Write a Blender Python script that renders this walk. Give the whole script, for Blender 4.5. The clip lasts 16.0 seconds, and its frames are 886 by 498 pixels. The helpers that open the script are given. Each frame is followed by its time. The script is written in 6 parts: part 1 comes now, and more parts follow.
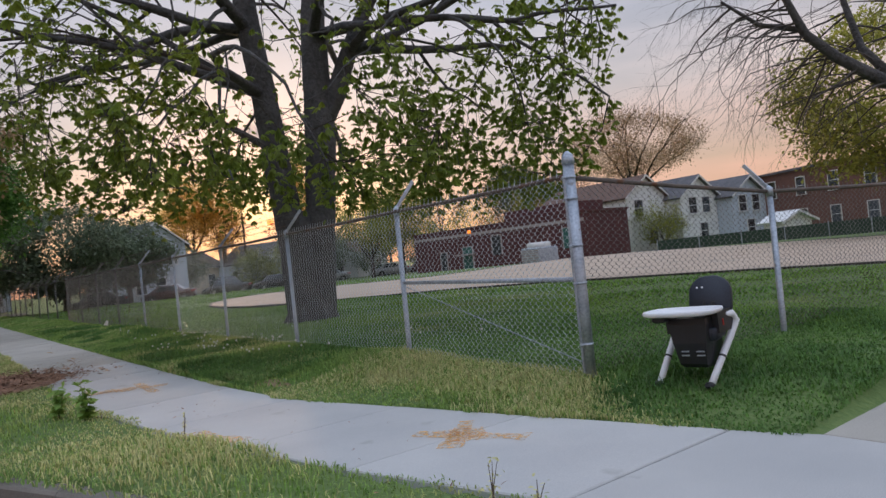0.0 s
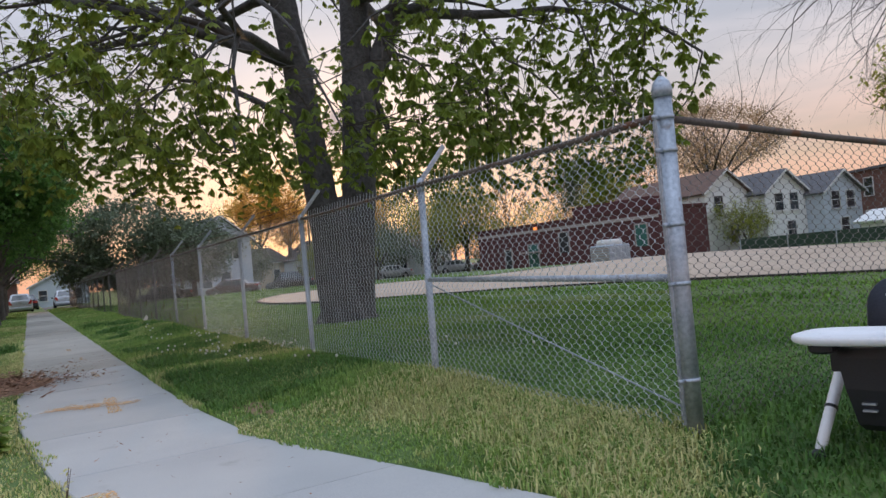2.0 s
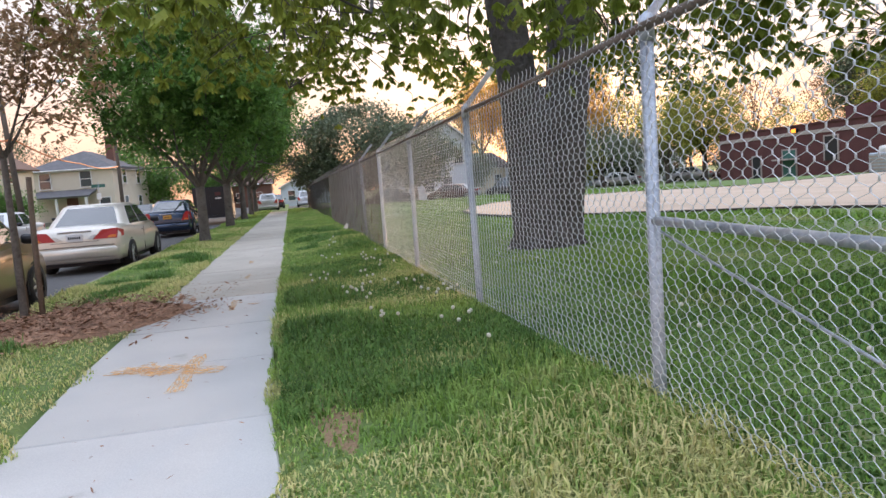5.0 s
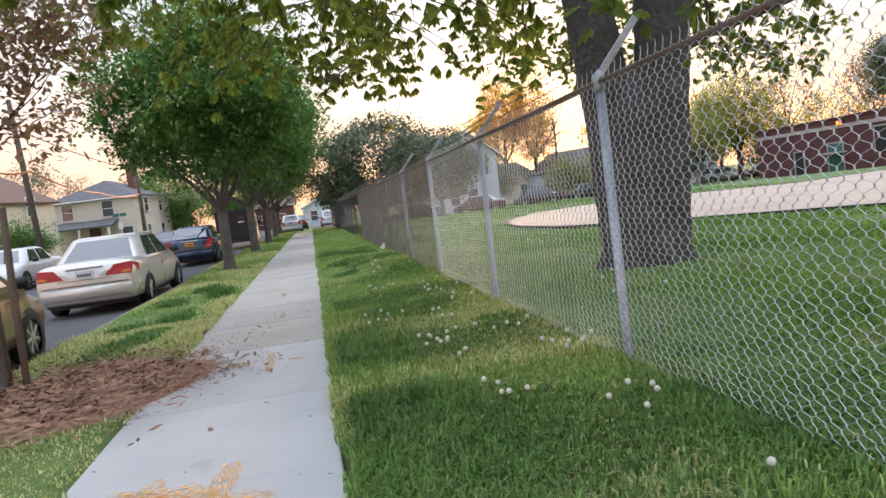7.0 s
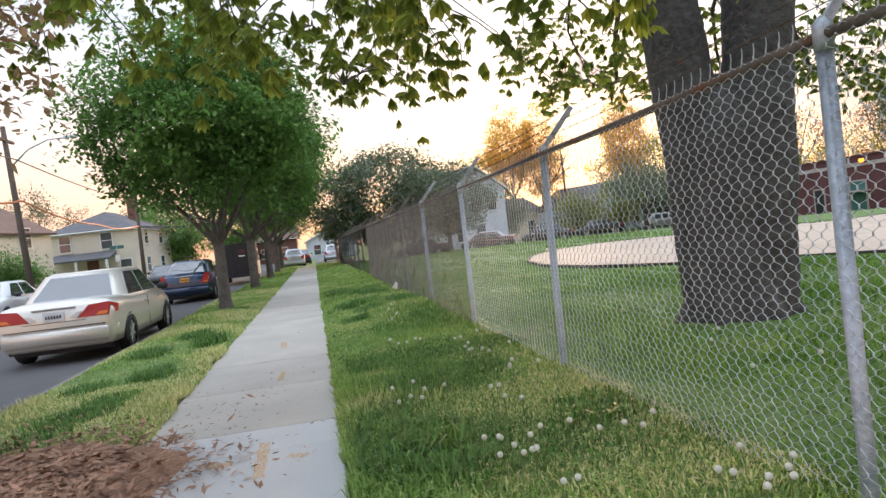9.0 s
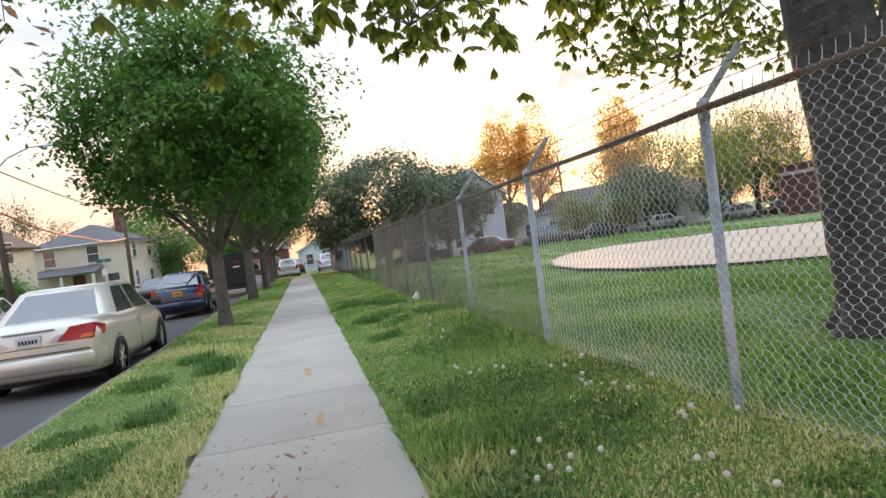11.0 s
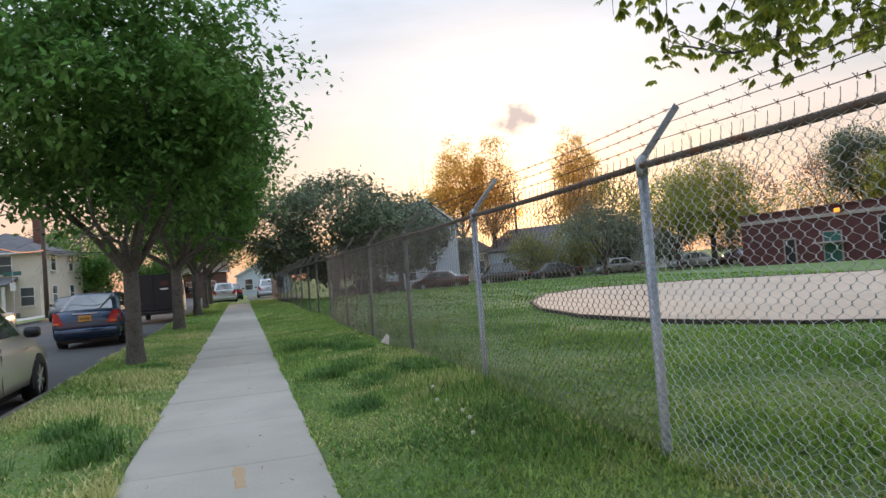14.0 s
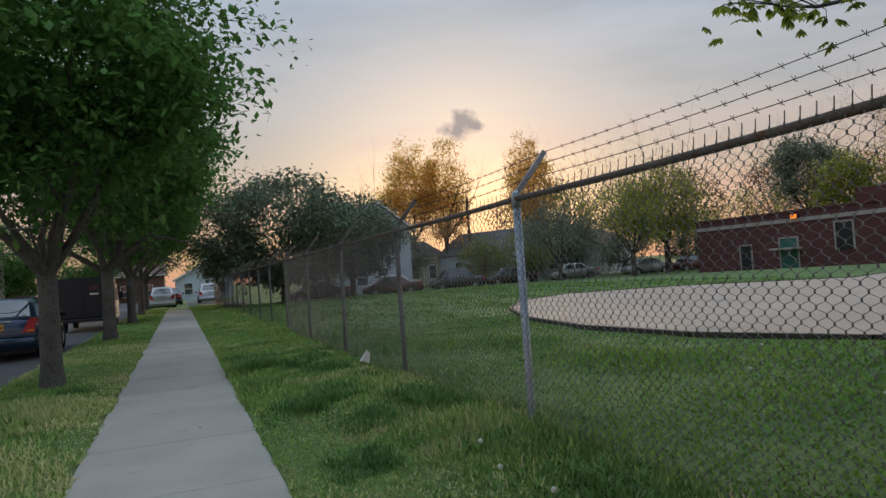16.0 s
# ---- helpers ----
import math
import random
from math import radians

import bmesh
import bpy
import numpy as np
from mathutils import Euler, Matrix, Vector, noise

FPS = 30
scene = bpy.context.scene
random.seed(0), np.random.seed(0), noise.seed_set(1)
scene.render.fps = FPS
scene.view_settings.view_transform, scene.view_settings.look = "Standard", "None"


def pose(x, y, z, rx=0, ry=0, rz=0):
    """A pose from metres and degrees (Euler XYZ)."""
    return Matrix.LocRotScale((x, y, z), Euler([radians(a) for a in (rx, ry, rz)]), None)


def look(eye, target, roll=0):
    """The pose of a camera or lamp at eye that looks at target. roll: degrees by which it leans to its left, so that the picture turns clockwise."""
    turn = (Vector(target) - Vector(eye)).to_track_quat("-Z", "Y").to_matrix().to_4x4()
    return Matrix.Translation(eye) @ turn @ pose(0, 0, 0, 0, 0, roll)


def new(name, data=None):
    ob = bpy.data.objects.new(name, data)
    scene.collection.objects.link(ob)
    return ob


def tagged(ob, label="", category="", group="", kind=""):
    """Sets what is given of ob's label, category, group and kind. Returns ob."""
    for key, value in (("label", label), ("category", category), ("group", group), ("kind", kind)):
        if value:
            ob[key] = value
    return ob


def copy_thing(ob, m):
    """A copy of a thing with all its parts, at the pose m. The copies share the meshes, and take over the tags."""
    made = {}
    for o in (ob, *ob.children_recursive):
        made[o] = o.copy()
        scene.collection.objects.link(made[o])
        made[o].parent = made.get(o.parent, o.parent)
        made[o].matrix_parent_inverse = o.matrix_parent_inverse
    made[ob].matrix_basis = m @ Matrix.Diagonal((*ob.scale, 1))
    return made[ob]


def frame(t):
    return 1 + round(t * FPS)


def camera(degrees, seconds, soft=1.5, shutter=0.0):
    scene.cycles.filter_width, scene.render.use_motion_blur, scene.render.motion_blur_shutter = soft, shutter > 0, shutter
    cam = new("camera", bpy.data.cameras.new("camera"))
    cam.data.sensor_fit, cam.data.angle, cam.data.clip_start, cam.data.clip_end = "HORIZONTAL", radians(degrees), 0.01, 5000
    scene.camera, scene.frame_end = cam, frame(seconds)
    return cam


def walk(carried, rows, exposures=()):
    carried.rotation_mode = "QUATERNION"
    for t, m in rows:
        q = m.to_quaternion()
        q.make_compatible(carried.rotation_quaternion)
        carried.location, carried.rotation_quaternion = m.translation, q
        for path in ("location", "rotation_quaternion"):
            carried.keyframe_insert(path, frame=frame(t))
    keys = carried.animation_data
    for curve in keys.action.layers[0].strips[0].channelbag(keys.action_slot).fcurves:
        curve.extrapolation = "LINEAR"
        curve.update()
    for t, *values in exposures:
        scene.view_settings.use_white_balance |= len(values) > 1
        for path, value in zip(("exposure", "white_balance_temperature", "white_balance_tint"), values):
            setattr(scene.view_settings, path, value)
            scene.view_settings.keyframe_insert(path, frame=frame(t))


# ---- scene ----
cam = camera(66.0, 16.0)
PATH = [
    (0, (1.406, 1.42, 1.244), (2.613, 3.015, 1.265), -5.8),
    (0.5, (1.751, 1.732, 1.213), (2.931, 3.346, 1.233), -4.9),
    (1, (2.097, 2.125, 1.185), (3.241, 3.766, 1.2), -4.5),
    (1.5, (2.44, 2.458, 1.148), (3.538, 4.129, 1.175), -4.6),
    (2, (2.805, 2.867, 1.136), (3.849, 4.573, 1.17), -5.1),
    (2.5, (3.2, 3.234, 1.134), (4.175, 4.98, 1.16), -4.9),
    (3, (3.522, 3.601, 1.167), (4.379, 5.408, 1.142), -5.7),
    (3.5, (3.922, 4.049, 1.193), (4.592, 5.931, 1.098), -4.1),
    (4, (4.148, 4.452, 1.19), (4.747, 6.356, 1.066), -3.8),
    (4.5, (4.218, 4.832, 1.201), (4.733, 6.758, 1.033), -3.7),
    (5, (4.262, 5.337, 1.208), (4.684, 7.283, 1.019), -4.2),
    (5.2, (4.225, 5.517, 1.214), (4.658, 7.459, 1.02), -4.7),
    (7.3, (4.017, 7.53, 1.247), (4.379, 9.493, 1.118), -7.1),
    (7.5, (4.009, 7.685, 1.255), (4.434, 9.636, 1.133), -7.1),
    (8, (4.007, 8.195, 1.255), (4.435, 10.147, 1.169), -6.8),
    (8.5, (3.971, 8.569, 1.273), (4.387, 10.525, 1.217), -6.9),
    (9, (3.977, 9.041, 1.266), (4.347, 11.006, 1.226), -6.3),
    (9.2, (3.947, 9.207, 1.266), (4.306, 11.174, 1.221), -6.7),
    (11.3, (3.517, 11.041, 1.282), (3.944, 12.995, 1.263), -7.9),
    (11.5, (3.514, 11.237, 1.291), (3.994, 13.178, 1.271), -8.1),
    (12, (3.594, 11.765, 1.291), (4.177, 13.678, 1.273), -7.5),
    (12.5, (3.628, 12.281, 1.29), (4.258, 14.179, 1.256), -7.0),
    (13, (3.631, 12.775, 1.293), (4.279, 14.667, 1.242), -5.0),
    (13.5, (3.572, 13.309, 1.293), (4.184, 15.213, 1.303), -4.3),
    (14, (3.526, 13.786, 1.306), (4.098, 15.702, 1.364), -4.3),
    (14.5, (3.458, 14.266, 1.295), (3.989, 16.192, 1.372), -3.5),
    (15, (3.463, 14.799, 1.313), (4.035, 16.715, 1.384), -3.0),
    (15.5, (3.468, 15.288, 1.325), (4.114, 17.179, 1.4), -3.0),
    (16, (3.432, 15.749, 1.329), (4.157, 17.612, 1.39), -4.0),
]
# the clip's camera brightens as it turns from the sky, and darkens again at the end; its white balance drifts with it
EXPOSURES = [(0.0, -0.17, 6150, 14), (2.5, 0.05, 6050, 12), (3.5, 0.30, 6200, 15), (5.0, 0.76, 6300, 15), (9.0, 0.88, 6350, 11), (12.5, 0.72, 6250, 10), (13.5, 0.54, 6150, 9),
             (14.5, 0.12, 6100, 7), (15.5, -0.32, 5950, 5), (16.0, -0.44, 5900, 5)]
walk(cam, [(t, look(eye, target, roll)) for t, eye, target, roll in PATH], EXPOSURES)
SKY, SUN = 0.12, 2.0
VEIL = [(0.0, (1.10, 0.53, 0.36)), (1.0, (1.62, 1.78, 2.05)), (0.10, (1.12, 0.69, 0.49)), (0.22, (0.94, 0.80, 0.73)), (0.45, (0.72, 0.82, 0.97))]
COVER = (0.56, 0.95)
AUREOLE = (5.6, 3.0, 1.1)

# ---- light ----
SUN_AZ, SUN_EL = 23.2, 5.4          # degrees to the right of +y, degrees up
world = bpy.data.worlds.new("dusk_sky")
scene.world = world
world.use_nodes = True
wn, wl = world.node_tree.nodes, world.node_tree.links
wn.clear()
sky = wn.new("ShaderNodeTexSky")
sky.sky_type, sky.sun_disc = "NISHITA", False
sky.sun_elevation, sky.sun_rotation = radians(SUN_EL), radians(SUN_AZ)
sky.air_density, sky.dust_density, sky.ozone_density, sky.altitude = 1.2, 1.2, 3.0, 20
w_co = wn.new("ShaderNodeTexCoord")
w_sep = wn.new("ShaderNodeSeparateXYZ")
w_veil = wn.new("ShaderNodeValToRGB")                  # thin high veil: peach low down, pale blue overhead
for k, (pos, col) in enumerate(VEIL):                # stops: sine of height, colour
    stop = w_veil.color_ramp.elements[k] if k < 2 else w_veil.color_ramp.elements.new(pos)
    stop.position, stop.color = pos, (*col, 1)
w_map = wn.new("ShaderNodeMapping")
w_map.inputs["Scale"].default_value = (1.6, 1.6, 9.0)
w_noise = wn.new("ShaderNodeTexNoise")
w_noise.inputs["Scale"].default_value, w_noise.inputs["Detail"].default_value = 1.7, 6
w_rng = wn.new("ShaderNodeMapRange")
w_rng.inputs["From Min"].default_value, w_rng.inputs["From Max"].default_value = 0.35, 0.65
w_rng.inputs["To Min"].default_value, w_rng.inputs["To Max"].default_value = COVER
w_gain = wn.new("ShaderNodeVectorMath")
w_gain.operation = "SCALE"
w_gain.inputs["Scale"].default_value = 8.0
w_mix = wn.new("ShaderNodeMix")
w_mix.data_type = "RGBA"
w_bg = wn.new("ShaderNodeBackground")
w_bg.inputs["Strength"].default_value = SKY
w_out = wn.new("ShaderNodeOutputWorld")
wl.new(w_co.outputs["Generated"], w_map.inputs["Vector"])
wl.new(w_co.outputs["Generated"], w_sep.inputs["Vector"])
wl.new(w_sep.outputs["Z"], w_veil.inputs["Fac"])
wl.new(w_veil.outputs["Color"], w_gain.inputs[0])
wl.new(w_map.outputs["Vector"], w_noise.inputs["Vector"])
wl.new(w_noise.outputs["Fac"], w_rng.inputs["Value"])
wl.new(w_rng.outputs["Result"], w_mix.inputs["Factor"])
wl.new(sky.outputs["Color"], w_mix.inputs[6])
wl.new(w_gain.outputs["Vector"], w_mix.inputs[7])
# one small grey cloud stands over the sunset
w_bump = wn.new("ShaderNodeTexNoise")
w_bump.inputs["Scale"].default_value, w_bump.inputs["Detail"].default_value = 30, 4
w_soft = wn.new("ShaderNodeVectorMath")
w_soft.operation = "MULTIPLY_ADD"
w_soft.inputs[1].default_value = (0.07, 0.07, 0.07)
w_dist = wn.new("ShaderNodeVectorMath")
w_dist.operation = "DISTANCE"
c_az, c_el = radians(23.7), radians(12.0)
w_dist.inputs[1].default_value = (math.sin(c_az) * math.cos(c_el) + 0.035, math.cos(c_az) * math.cos(c_el) + 0.035, math.sin(c_el) + 0.035)
w_lump = wn.new("ShaderNodeMapRange")
w_lump.inputs["From Min"].default_value, w_lump.inputs["From Max"].default_value = 0.026, 0.012
w_lump.inputs["To Min"].default_value, w_lump.inputs["To Max"].default_value = 0.0, 0.75
w_cloud = wn.new("ShaderNodeMix")
w_cloud.data_type = "RGBA"
w_cloud.inputs[7].default_value = (3.2, 2.7, 2.75, 1)
wl.new(w_co.outputs["Generated"], w_bump.inputs["Vector"])
wl.new(w_bump.outputs["Color"], w_soft.inputs[0])
wl.new(w_co.outputs["Generated"], w_soft.inputs[2])
wl.new(w_soft.outputs["Vector"], w_dist.inputs[0])
wl.new(w_dist.outputs["Value"], w_lump.inputs["Value"])
wl.new(w_lump.outputs["Result"], w_cloud.inputs["Factor"])
# the veil brightens round the low sun
w_dot = wn.new("ShaderNodeVectorMath")
w_dot.operation = "DOT_PRODUCT"
w_dot.inputs[1].default_value = (math.sin(radians(SUN_AZ)) * math.cos(radians(SUN_EL)), math.cos(radians(SUN_AZ)) * math.cos(radians(SUN_EL)), math.sin(radians(SUN_EL)))
w_clip = wn.new("ShaderNodeMath")
w_clip.operation = "MAXIMUM"
w_clip.inputs[1].default_value = 0.0
w_pow = wn.new("ShaderNodeMath")
w_pow.operation = "POWER"
w_pow.inputs[1].default_value = 55.0
w_glow = wn.new("ShaderNodeVectorMath")
w_glow.operation = "SCALE"
w_glow.inputs[0].default_value = AUREOLE
w_sum = wn.new("ShaderNodeVectorMath")
w_sum.operation = "ADD"
wl.new(w_co.outputs["Generated"], w_dot.inputs[0])
wl.new(w_dot.outputs["Value"], w_clip.inputs[0])
wl.new(w_clip.outputs["Value"], w_pow.inputs[0])
wl.new(w_pow.outputs["Value"], w_glow.inputs["Scale"])
wl.new(w_mix.outputs[2], w_sum.inputs[0])
wl.new(w_glow.outputs["Vector"], w_sum.inputs[1])
wl.new(w_sum.outputs["Vector"], w_cloud.inputs[6])
wl.new(w_cloud.outputs[2], w_bg.inputs["Color"])
wl.new(w_bg.outputs["Background"], w_out.inputs["Surface"])
sun_data = bpy.data.lights.new("sun", "SUN")
sun_data.energy, sun_data.angle, sun_data.color = SUN, radians(1.5), (1.0, 0.62, 0.34)
sun_lamp = new("sun", sun_data)
SUN_WAY = Vector((math.sin(radians(SUN_AZ)) * math.cos(radians(SUN_EL)), math.cos(radians(SUN_AZ)) * math.cos(radians(SUN_EL)), math.sin(radians(SUN_EL))))
sun_lamp.matrix_world = look((0, 0, 60), Vector((0, 0, 60)) - SUN_WAY)

# ---- materials ----


def mat(name, a, b, rough=0.85, scale=3.0, fine=60.0, bump=0.15, metal=0.0, island=0.0, per_object=0.0, translucent=0.0, spots=None, gap=0.01):
    """Two colours mixed by coarse and fine noise, with fine relief."""
    m = bpy.data.materials.new(name)
    m.use_nodes = True
    n, l = m.node_tree.nodes, m.node_tree.links
    bsdf = n["Principled BSDF"]
    co = n.new("ShaderNodeTexCoord")
    big = n.new("ShaderNodeTexNoise")
    big.inputs["Scale"].default_value, big.inputs["Detail"].default_value = scale, 5
    small = n.new("ShaderNodeTexNoise")
    small.inputs["Scale"].default_value, small.inputs["Detail"].default_value = fine, 4
    l.new(co.outputs["Object"], big.inputs["Vector"])
    l.new(co.outputs["Object"], small.inputs["Vector"])
    add = n.new("ShaderNodeMath")
    add.operation = "ADD"
    l.new(big.outputs["Fac"], add.inputs[0])
    l.new(small.outputs["Fac"], add.inputs[1])
    fac = n.new("ShaderNodeMapRange")
    fac.inputs["From Min"].default_value, fac.inputs["From Max"].default_value = 0.72, 1.28
    l.new(add.outputs[0], fac.inputs["Value"])
    mix = n.new("ShaderNodeMix")
    mix.data_type = "RGBA"
    mix.inputs[6].default_value, mix.inputs[7].default_value = (*a, 1), (*b, 1)
    l.new(fac.outputs["Result"], mix.inputs["Factor"])
    colour = mix.outputs[2]
    if spots:
        tint, where, size = spots
        sp = n.new("ShaderNodeTexNoise")
        sp.inputs["Scale"].default_value, sp.inputs["Detail"].default_value = size, 6
        l.new(co.outputs["Object"], sp.inputs["Vector"])
        ramp = n.new("ShaderNodeValToRGB")
        ramp.color_ramp.elements[0].position, ramp.color_ramp.elements[1].position = where, where + 0.1
        l.new(sp.outputs["Fac"], ramp.inputs["Fac"])
        mix2 = n.new("ShaderNodeMix")
        mix2.data_type = "RGBA"
        mix2.inputs[7].default_value = (*tint, 1)
        l.new(ramp.outputs["Color"], mix2.inputs["Factor"])
        l.new(colour, mix2.inputs[6])
        colour = mix2.outputs[2]
    if island or per_object:
        src = n.new("ShaderNodeNewGeometry") if island else n.new("ShaderNodeObjectInfo")
        rnd = src.outputs["Random Per Island"] if island else src.outputs["Random"]
        amount = island or per_object
        rng = n.new("ShaderNodeMapRange")
        rng.inputs["To Min"].default_value, rng.inputs["To Max"].default_value = 1 - amount, 1 + amount
        l.new(rnd, rng.inputs["Value"])
        hsv = n.new("ShaderNodeHueSaturation")
        l.new(rng.outputs["Result"], hsv.inputs["Value"])
        l.new(colour, hsv.inputs["Color"])
        colour = hsv.outputs["Color"]
    l.new(colour, bsdf.inputs["Base Color"])
    bsdf.inputs["Roughness"].default_value, bsdf.inputs["Metallic"].default_value = rough, metal
    if bump:
        bm_node = n.new("ShaderNodeBump")
        bm_node.inputs["Strength"].default_value, bm_node.inputs["Distance"].default_value = bump, gap
        l.new(small.outputs["Fac"], bm_node.inputs["Height"])
        l.new(bm_node.outputs["Normal"], bsdf.inputs["Normal"])
    if translucent:
        tr = n.new("ShaderNodeBsdfTranslucent")
        l.new(colour, tr.inputs["Color"])
        sh = n.new("ShaderNodeMixShader")
        sh.inputs["Fac"].default_value = translucent
        l.new(bsdf.outputs["BSDF"], sh.inputs[1])
        l.new(tr.outputs["BSDF"], sh.inputs[2])
        l.new(sh.outputs["Shader"], n["Material Output"].inputs["Surface"])
    return m


def glass(name, tint, rough=0.02, gloss=0.8, coat=1.0):
    m = bpy.data.materials.new(name)
    m.use_nodes = True
    b = m.node_tree.nodes["Principled BSDF"]
    b.inputs["Base Color"].default_value = (*tint, 1)
    b.inputs["Roughness"].default_value = rough
    b.inputs["Specular IOR Level"].default_value = gloss
    b.inputs["Coat Weight"].default_value = coat
    return m


def glow(name, colour, strength):
    m = bpy.data.materials.new(name)
    m.use_nodes = True
    b = m.node_tree.nodes["Principled BSDF"]
    b.inputs["Base Color"].default_value = (*colour, 1)
    b.inputs["Emission Color"].default_value = (*colour, 1)
    b.inputs["Emission Strength"].default_value = strength
    return m


def paint(name, colour, metal=0.4, rough=0.28):
    m = mat(name, [c * 0.9 for c in colour], colour, rough, 0.8, 25, 0.0, metal)
    b = m.node_tree.nodes["Principled BSDF"]
    b.inputs["Coat Weight"].default_value, b.inputs["Coat Roughness"].default_value = 0.6, 0.08
    return m


M_SOIL = mat("turf", (0.085, 0.15, 0.038), (0.15, 0.21, 0.06), 0.95, 0.6, 26, 0.5, spots=((0.22, 0.20, 0.09), 0.64, 0.9), gap=0.03)
M_GRASS = mat("grass_blades", (0.16, 0.30, 0.06), (0.34, 0.45, 0.12), 0.7, 1.1, 7, 0.0, island=0.35, translucent=0.4, spots=((0.46, 0.47, 0.19), 0.56, 1.3))
M_LUSH = mat("lush_blades", (0.066, 0.16, 0.032), (0.15, 0.275, 0.058), 0.65, 1.2, 6, 0.0, island=0.35, translucent=0.35)
M_LAWN = mat("lawn_blades", (0.095, 0.22, 0.03), (0.235, 0.365, 0.062), 0.7, 0.35, 3, 0.0, island=0.35, translucent=0.35, spots=((0.32, 0.38, 0.13), 0.59, 0.45))
M_DRY = mat("dry_blades", (0.66, 0.60, 0.30), (0.52, 0.53, 0.21), 0.8, 2.5, 14, 0.0, island=0.25, translucent=0.3)
M_SLAB = mat("concrete_paving", (0.41, 0.41, 0.41), (0.52, 0.515, 0.50), 0.9, 1.1, 140, 0.25, per_object=0.05, spots=((0.29, 0.285, 0.27), 0.67, 1.7), gap=0.004)
M_SLAB_OLD = mat("aged_concrete_paving", (0.35, 0.325, 0.285), (0.46, 0.43, 0.38), 0.92, 1.3, 120, 0.3, per_object=0.06, spots=((0.23, 0.22, 0.20), 0.68, 1.9), gap=0.005)
M_KERB = mat("kerb_concrete", (0.15, 0.135, 0.115), (0.23, 0.21, 0.18), 0.92, 2, 90, 0.3, per_object=0.08, gap=0.005)
M_ROAD = mat("asphalt", (0.06, 0.061, 0.064), (0.095, 0.094, 0.093), 0.9, 0.7, 180, 0.5, spots=((0.10, 0.10, 0.098), 0.6, 0.4), gap=0.006)
M_GALV = mat("galvanised_steel", (0.29, 0.33, 0.39), (0.52, 0.57, 0.64), 0.5, 6, 45, 0.15, metal=0.75, spots=((0.20, 0.17, 0.15), 0.64, 9), gap=0.002)
M_DARKPOST = mat("dull_dark_post", (0.10, 0.095, 0.09), (0.19, 0.18, 0.17), 0.7, 4, 40, 0.2, metal=0.3)
M_WIRE = mat("fence_wire", (0.52, 0.57, 0.62), (0.72, 0.76, 0.80), 0.5, 2.5, 30, 0.0, metal=0.45, spots=((0.26, 0.22, 0.20), 0.68, 1.8))
M_WIRE_DARK = mat("dark_fence_wire", (0.17, 0.16, 0.16), (0.28, 0.265, 0.26), 0.6, 2.5, 30, 0.0, metal=0.35, spots=((0.12, 0.08, 0.06), 0.60, 2.2))
M_RUST = mat("weathered_rail", (0.10, 0.085, 0.075), (0.20, 0.17, 0.15), 0.75, 4, 60, 0.3, metal=0.4, spots=((0.17, 0.085, 0.05), 0.55, 6), gap=0.003)
M_BARK = mat("ridged_bark", (0.045, 0.042, 0.041), (0.105, 0.10, 0.098), 0.95, 2.5, 14, 0.9, gap=0.05)
M_BARK2 = mat("smooth_bark", (0.075, 0.066, 0.058), (0.15, 0.135, 0.12), 0.9, 4, 30, 0.5, spots=((0.06, 0.05, 0.045), 0.6, 12), gap=0.02)
M_TWIG = mat("twig_bark", (0.05, 0.042, 0.036), (0.09, 0.075, 0.065), 0.9, 5, 40, 0.0)
M_LEAF_A = mat("chestnut_leaf", (0.14, 0.195, 0.03), (0.26, 0.31, 0.055), 0.6, 0.6, 6, 0.0, island=0.35, translucent=0.62)
M_LEAF_B = mat("street_tree_leaf", (0.075, 0.18, 0.042), (0.165, 0.29, 0.065), 0.65, 0.5, 5, 0.0, island=0.35, translucent=0.5)
M_LEAF_C = mat("grey_green_leaf", (0.12, 0.155, 0.095), (0.21, 0.25, 0.16), 0.6, 0.5, 5, 0.0, island=0.35, translucent=0.4)
M_LEAF_D = mat("golden_spring_leaf", (0.64, 0.40, 0.09), (0.78, 0.54, 0.15), 0.65, 0.4, 4, 0.0, island=0.4, translucent=0.75)
M_LEAF_E = mat("russet_bud", (0.26, 0.14, 0.07), (0.36, 0.20, 0.09), 0.7, 0.4, 4, 0.0, island=0.4, translucent=0.45)
M_LEAF_G = mat("bronze_sapling_leaf", (0.36, 0.24, 0.15), (0.48, 0.36, 0.22), 0.7, 0.4, 4, 0.0, island=0.3, translucent=0.5)
M_LEAF_F = mat("yellow_green_leaf", (0.21, 0.24, 0.04), (0.36, 0.35, 0.07), 0.6, 0.4, 4, 0.0, island=0.4, translucent=0.55)
M_SAND = mat("pale_clay", (0.42, 0.325, 0.245), (0.54, 0.425, 0.325), 0.95, 0.5, 60, 0.35, spots=((0.36, 0.31, 0.25), 0.6, 0.7))
M_DARKEDGE = mat("dark_timber_edge", (0.03, 0.027, 0.025), (0.07, 0.06, 0.052), 0.9, 3, 40, 0.3)
M_BRICK = mat("dark_red_brickwork", (0.075, 0.027, 0.029), (0.115, 0.042, 0.042), 0.9, 1.2, 22, 0.4, gap=0.02)
M_BRICK2 = mat("brown_brickwork", (0.13, 0.065, 0.05), (0.18, 0.09, 0.07), 0.9, 1.2, 22, 0.4, gap=0.02)
M_BAND = mat("stone_band", (0.32, 0.28, 0.27), (0.42, 0.37, 0.35), 0.9, 2, 30, 0.2)
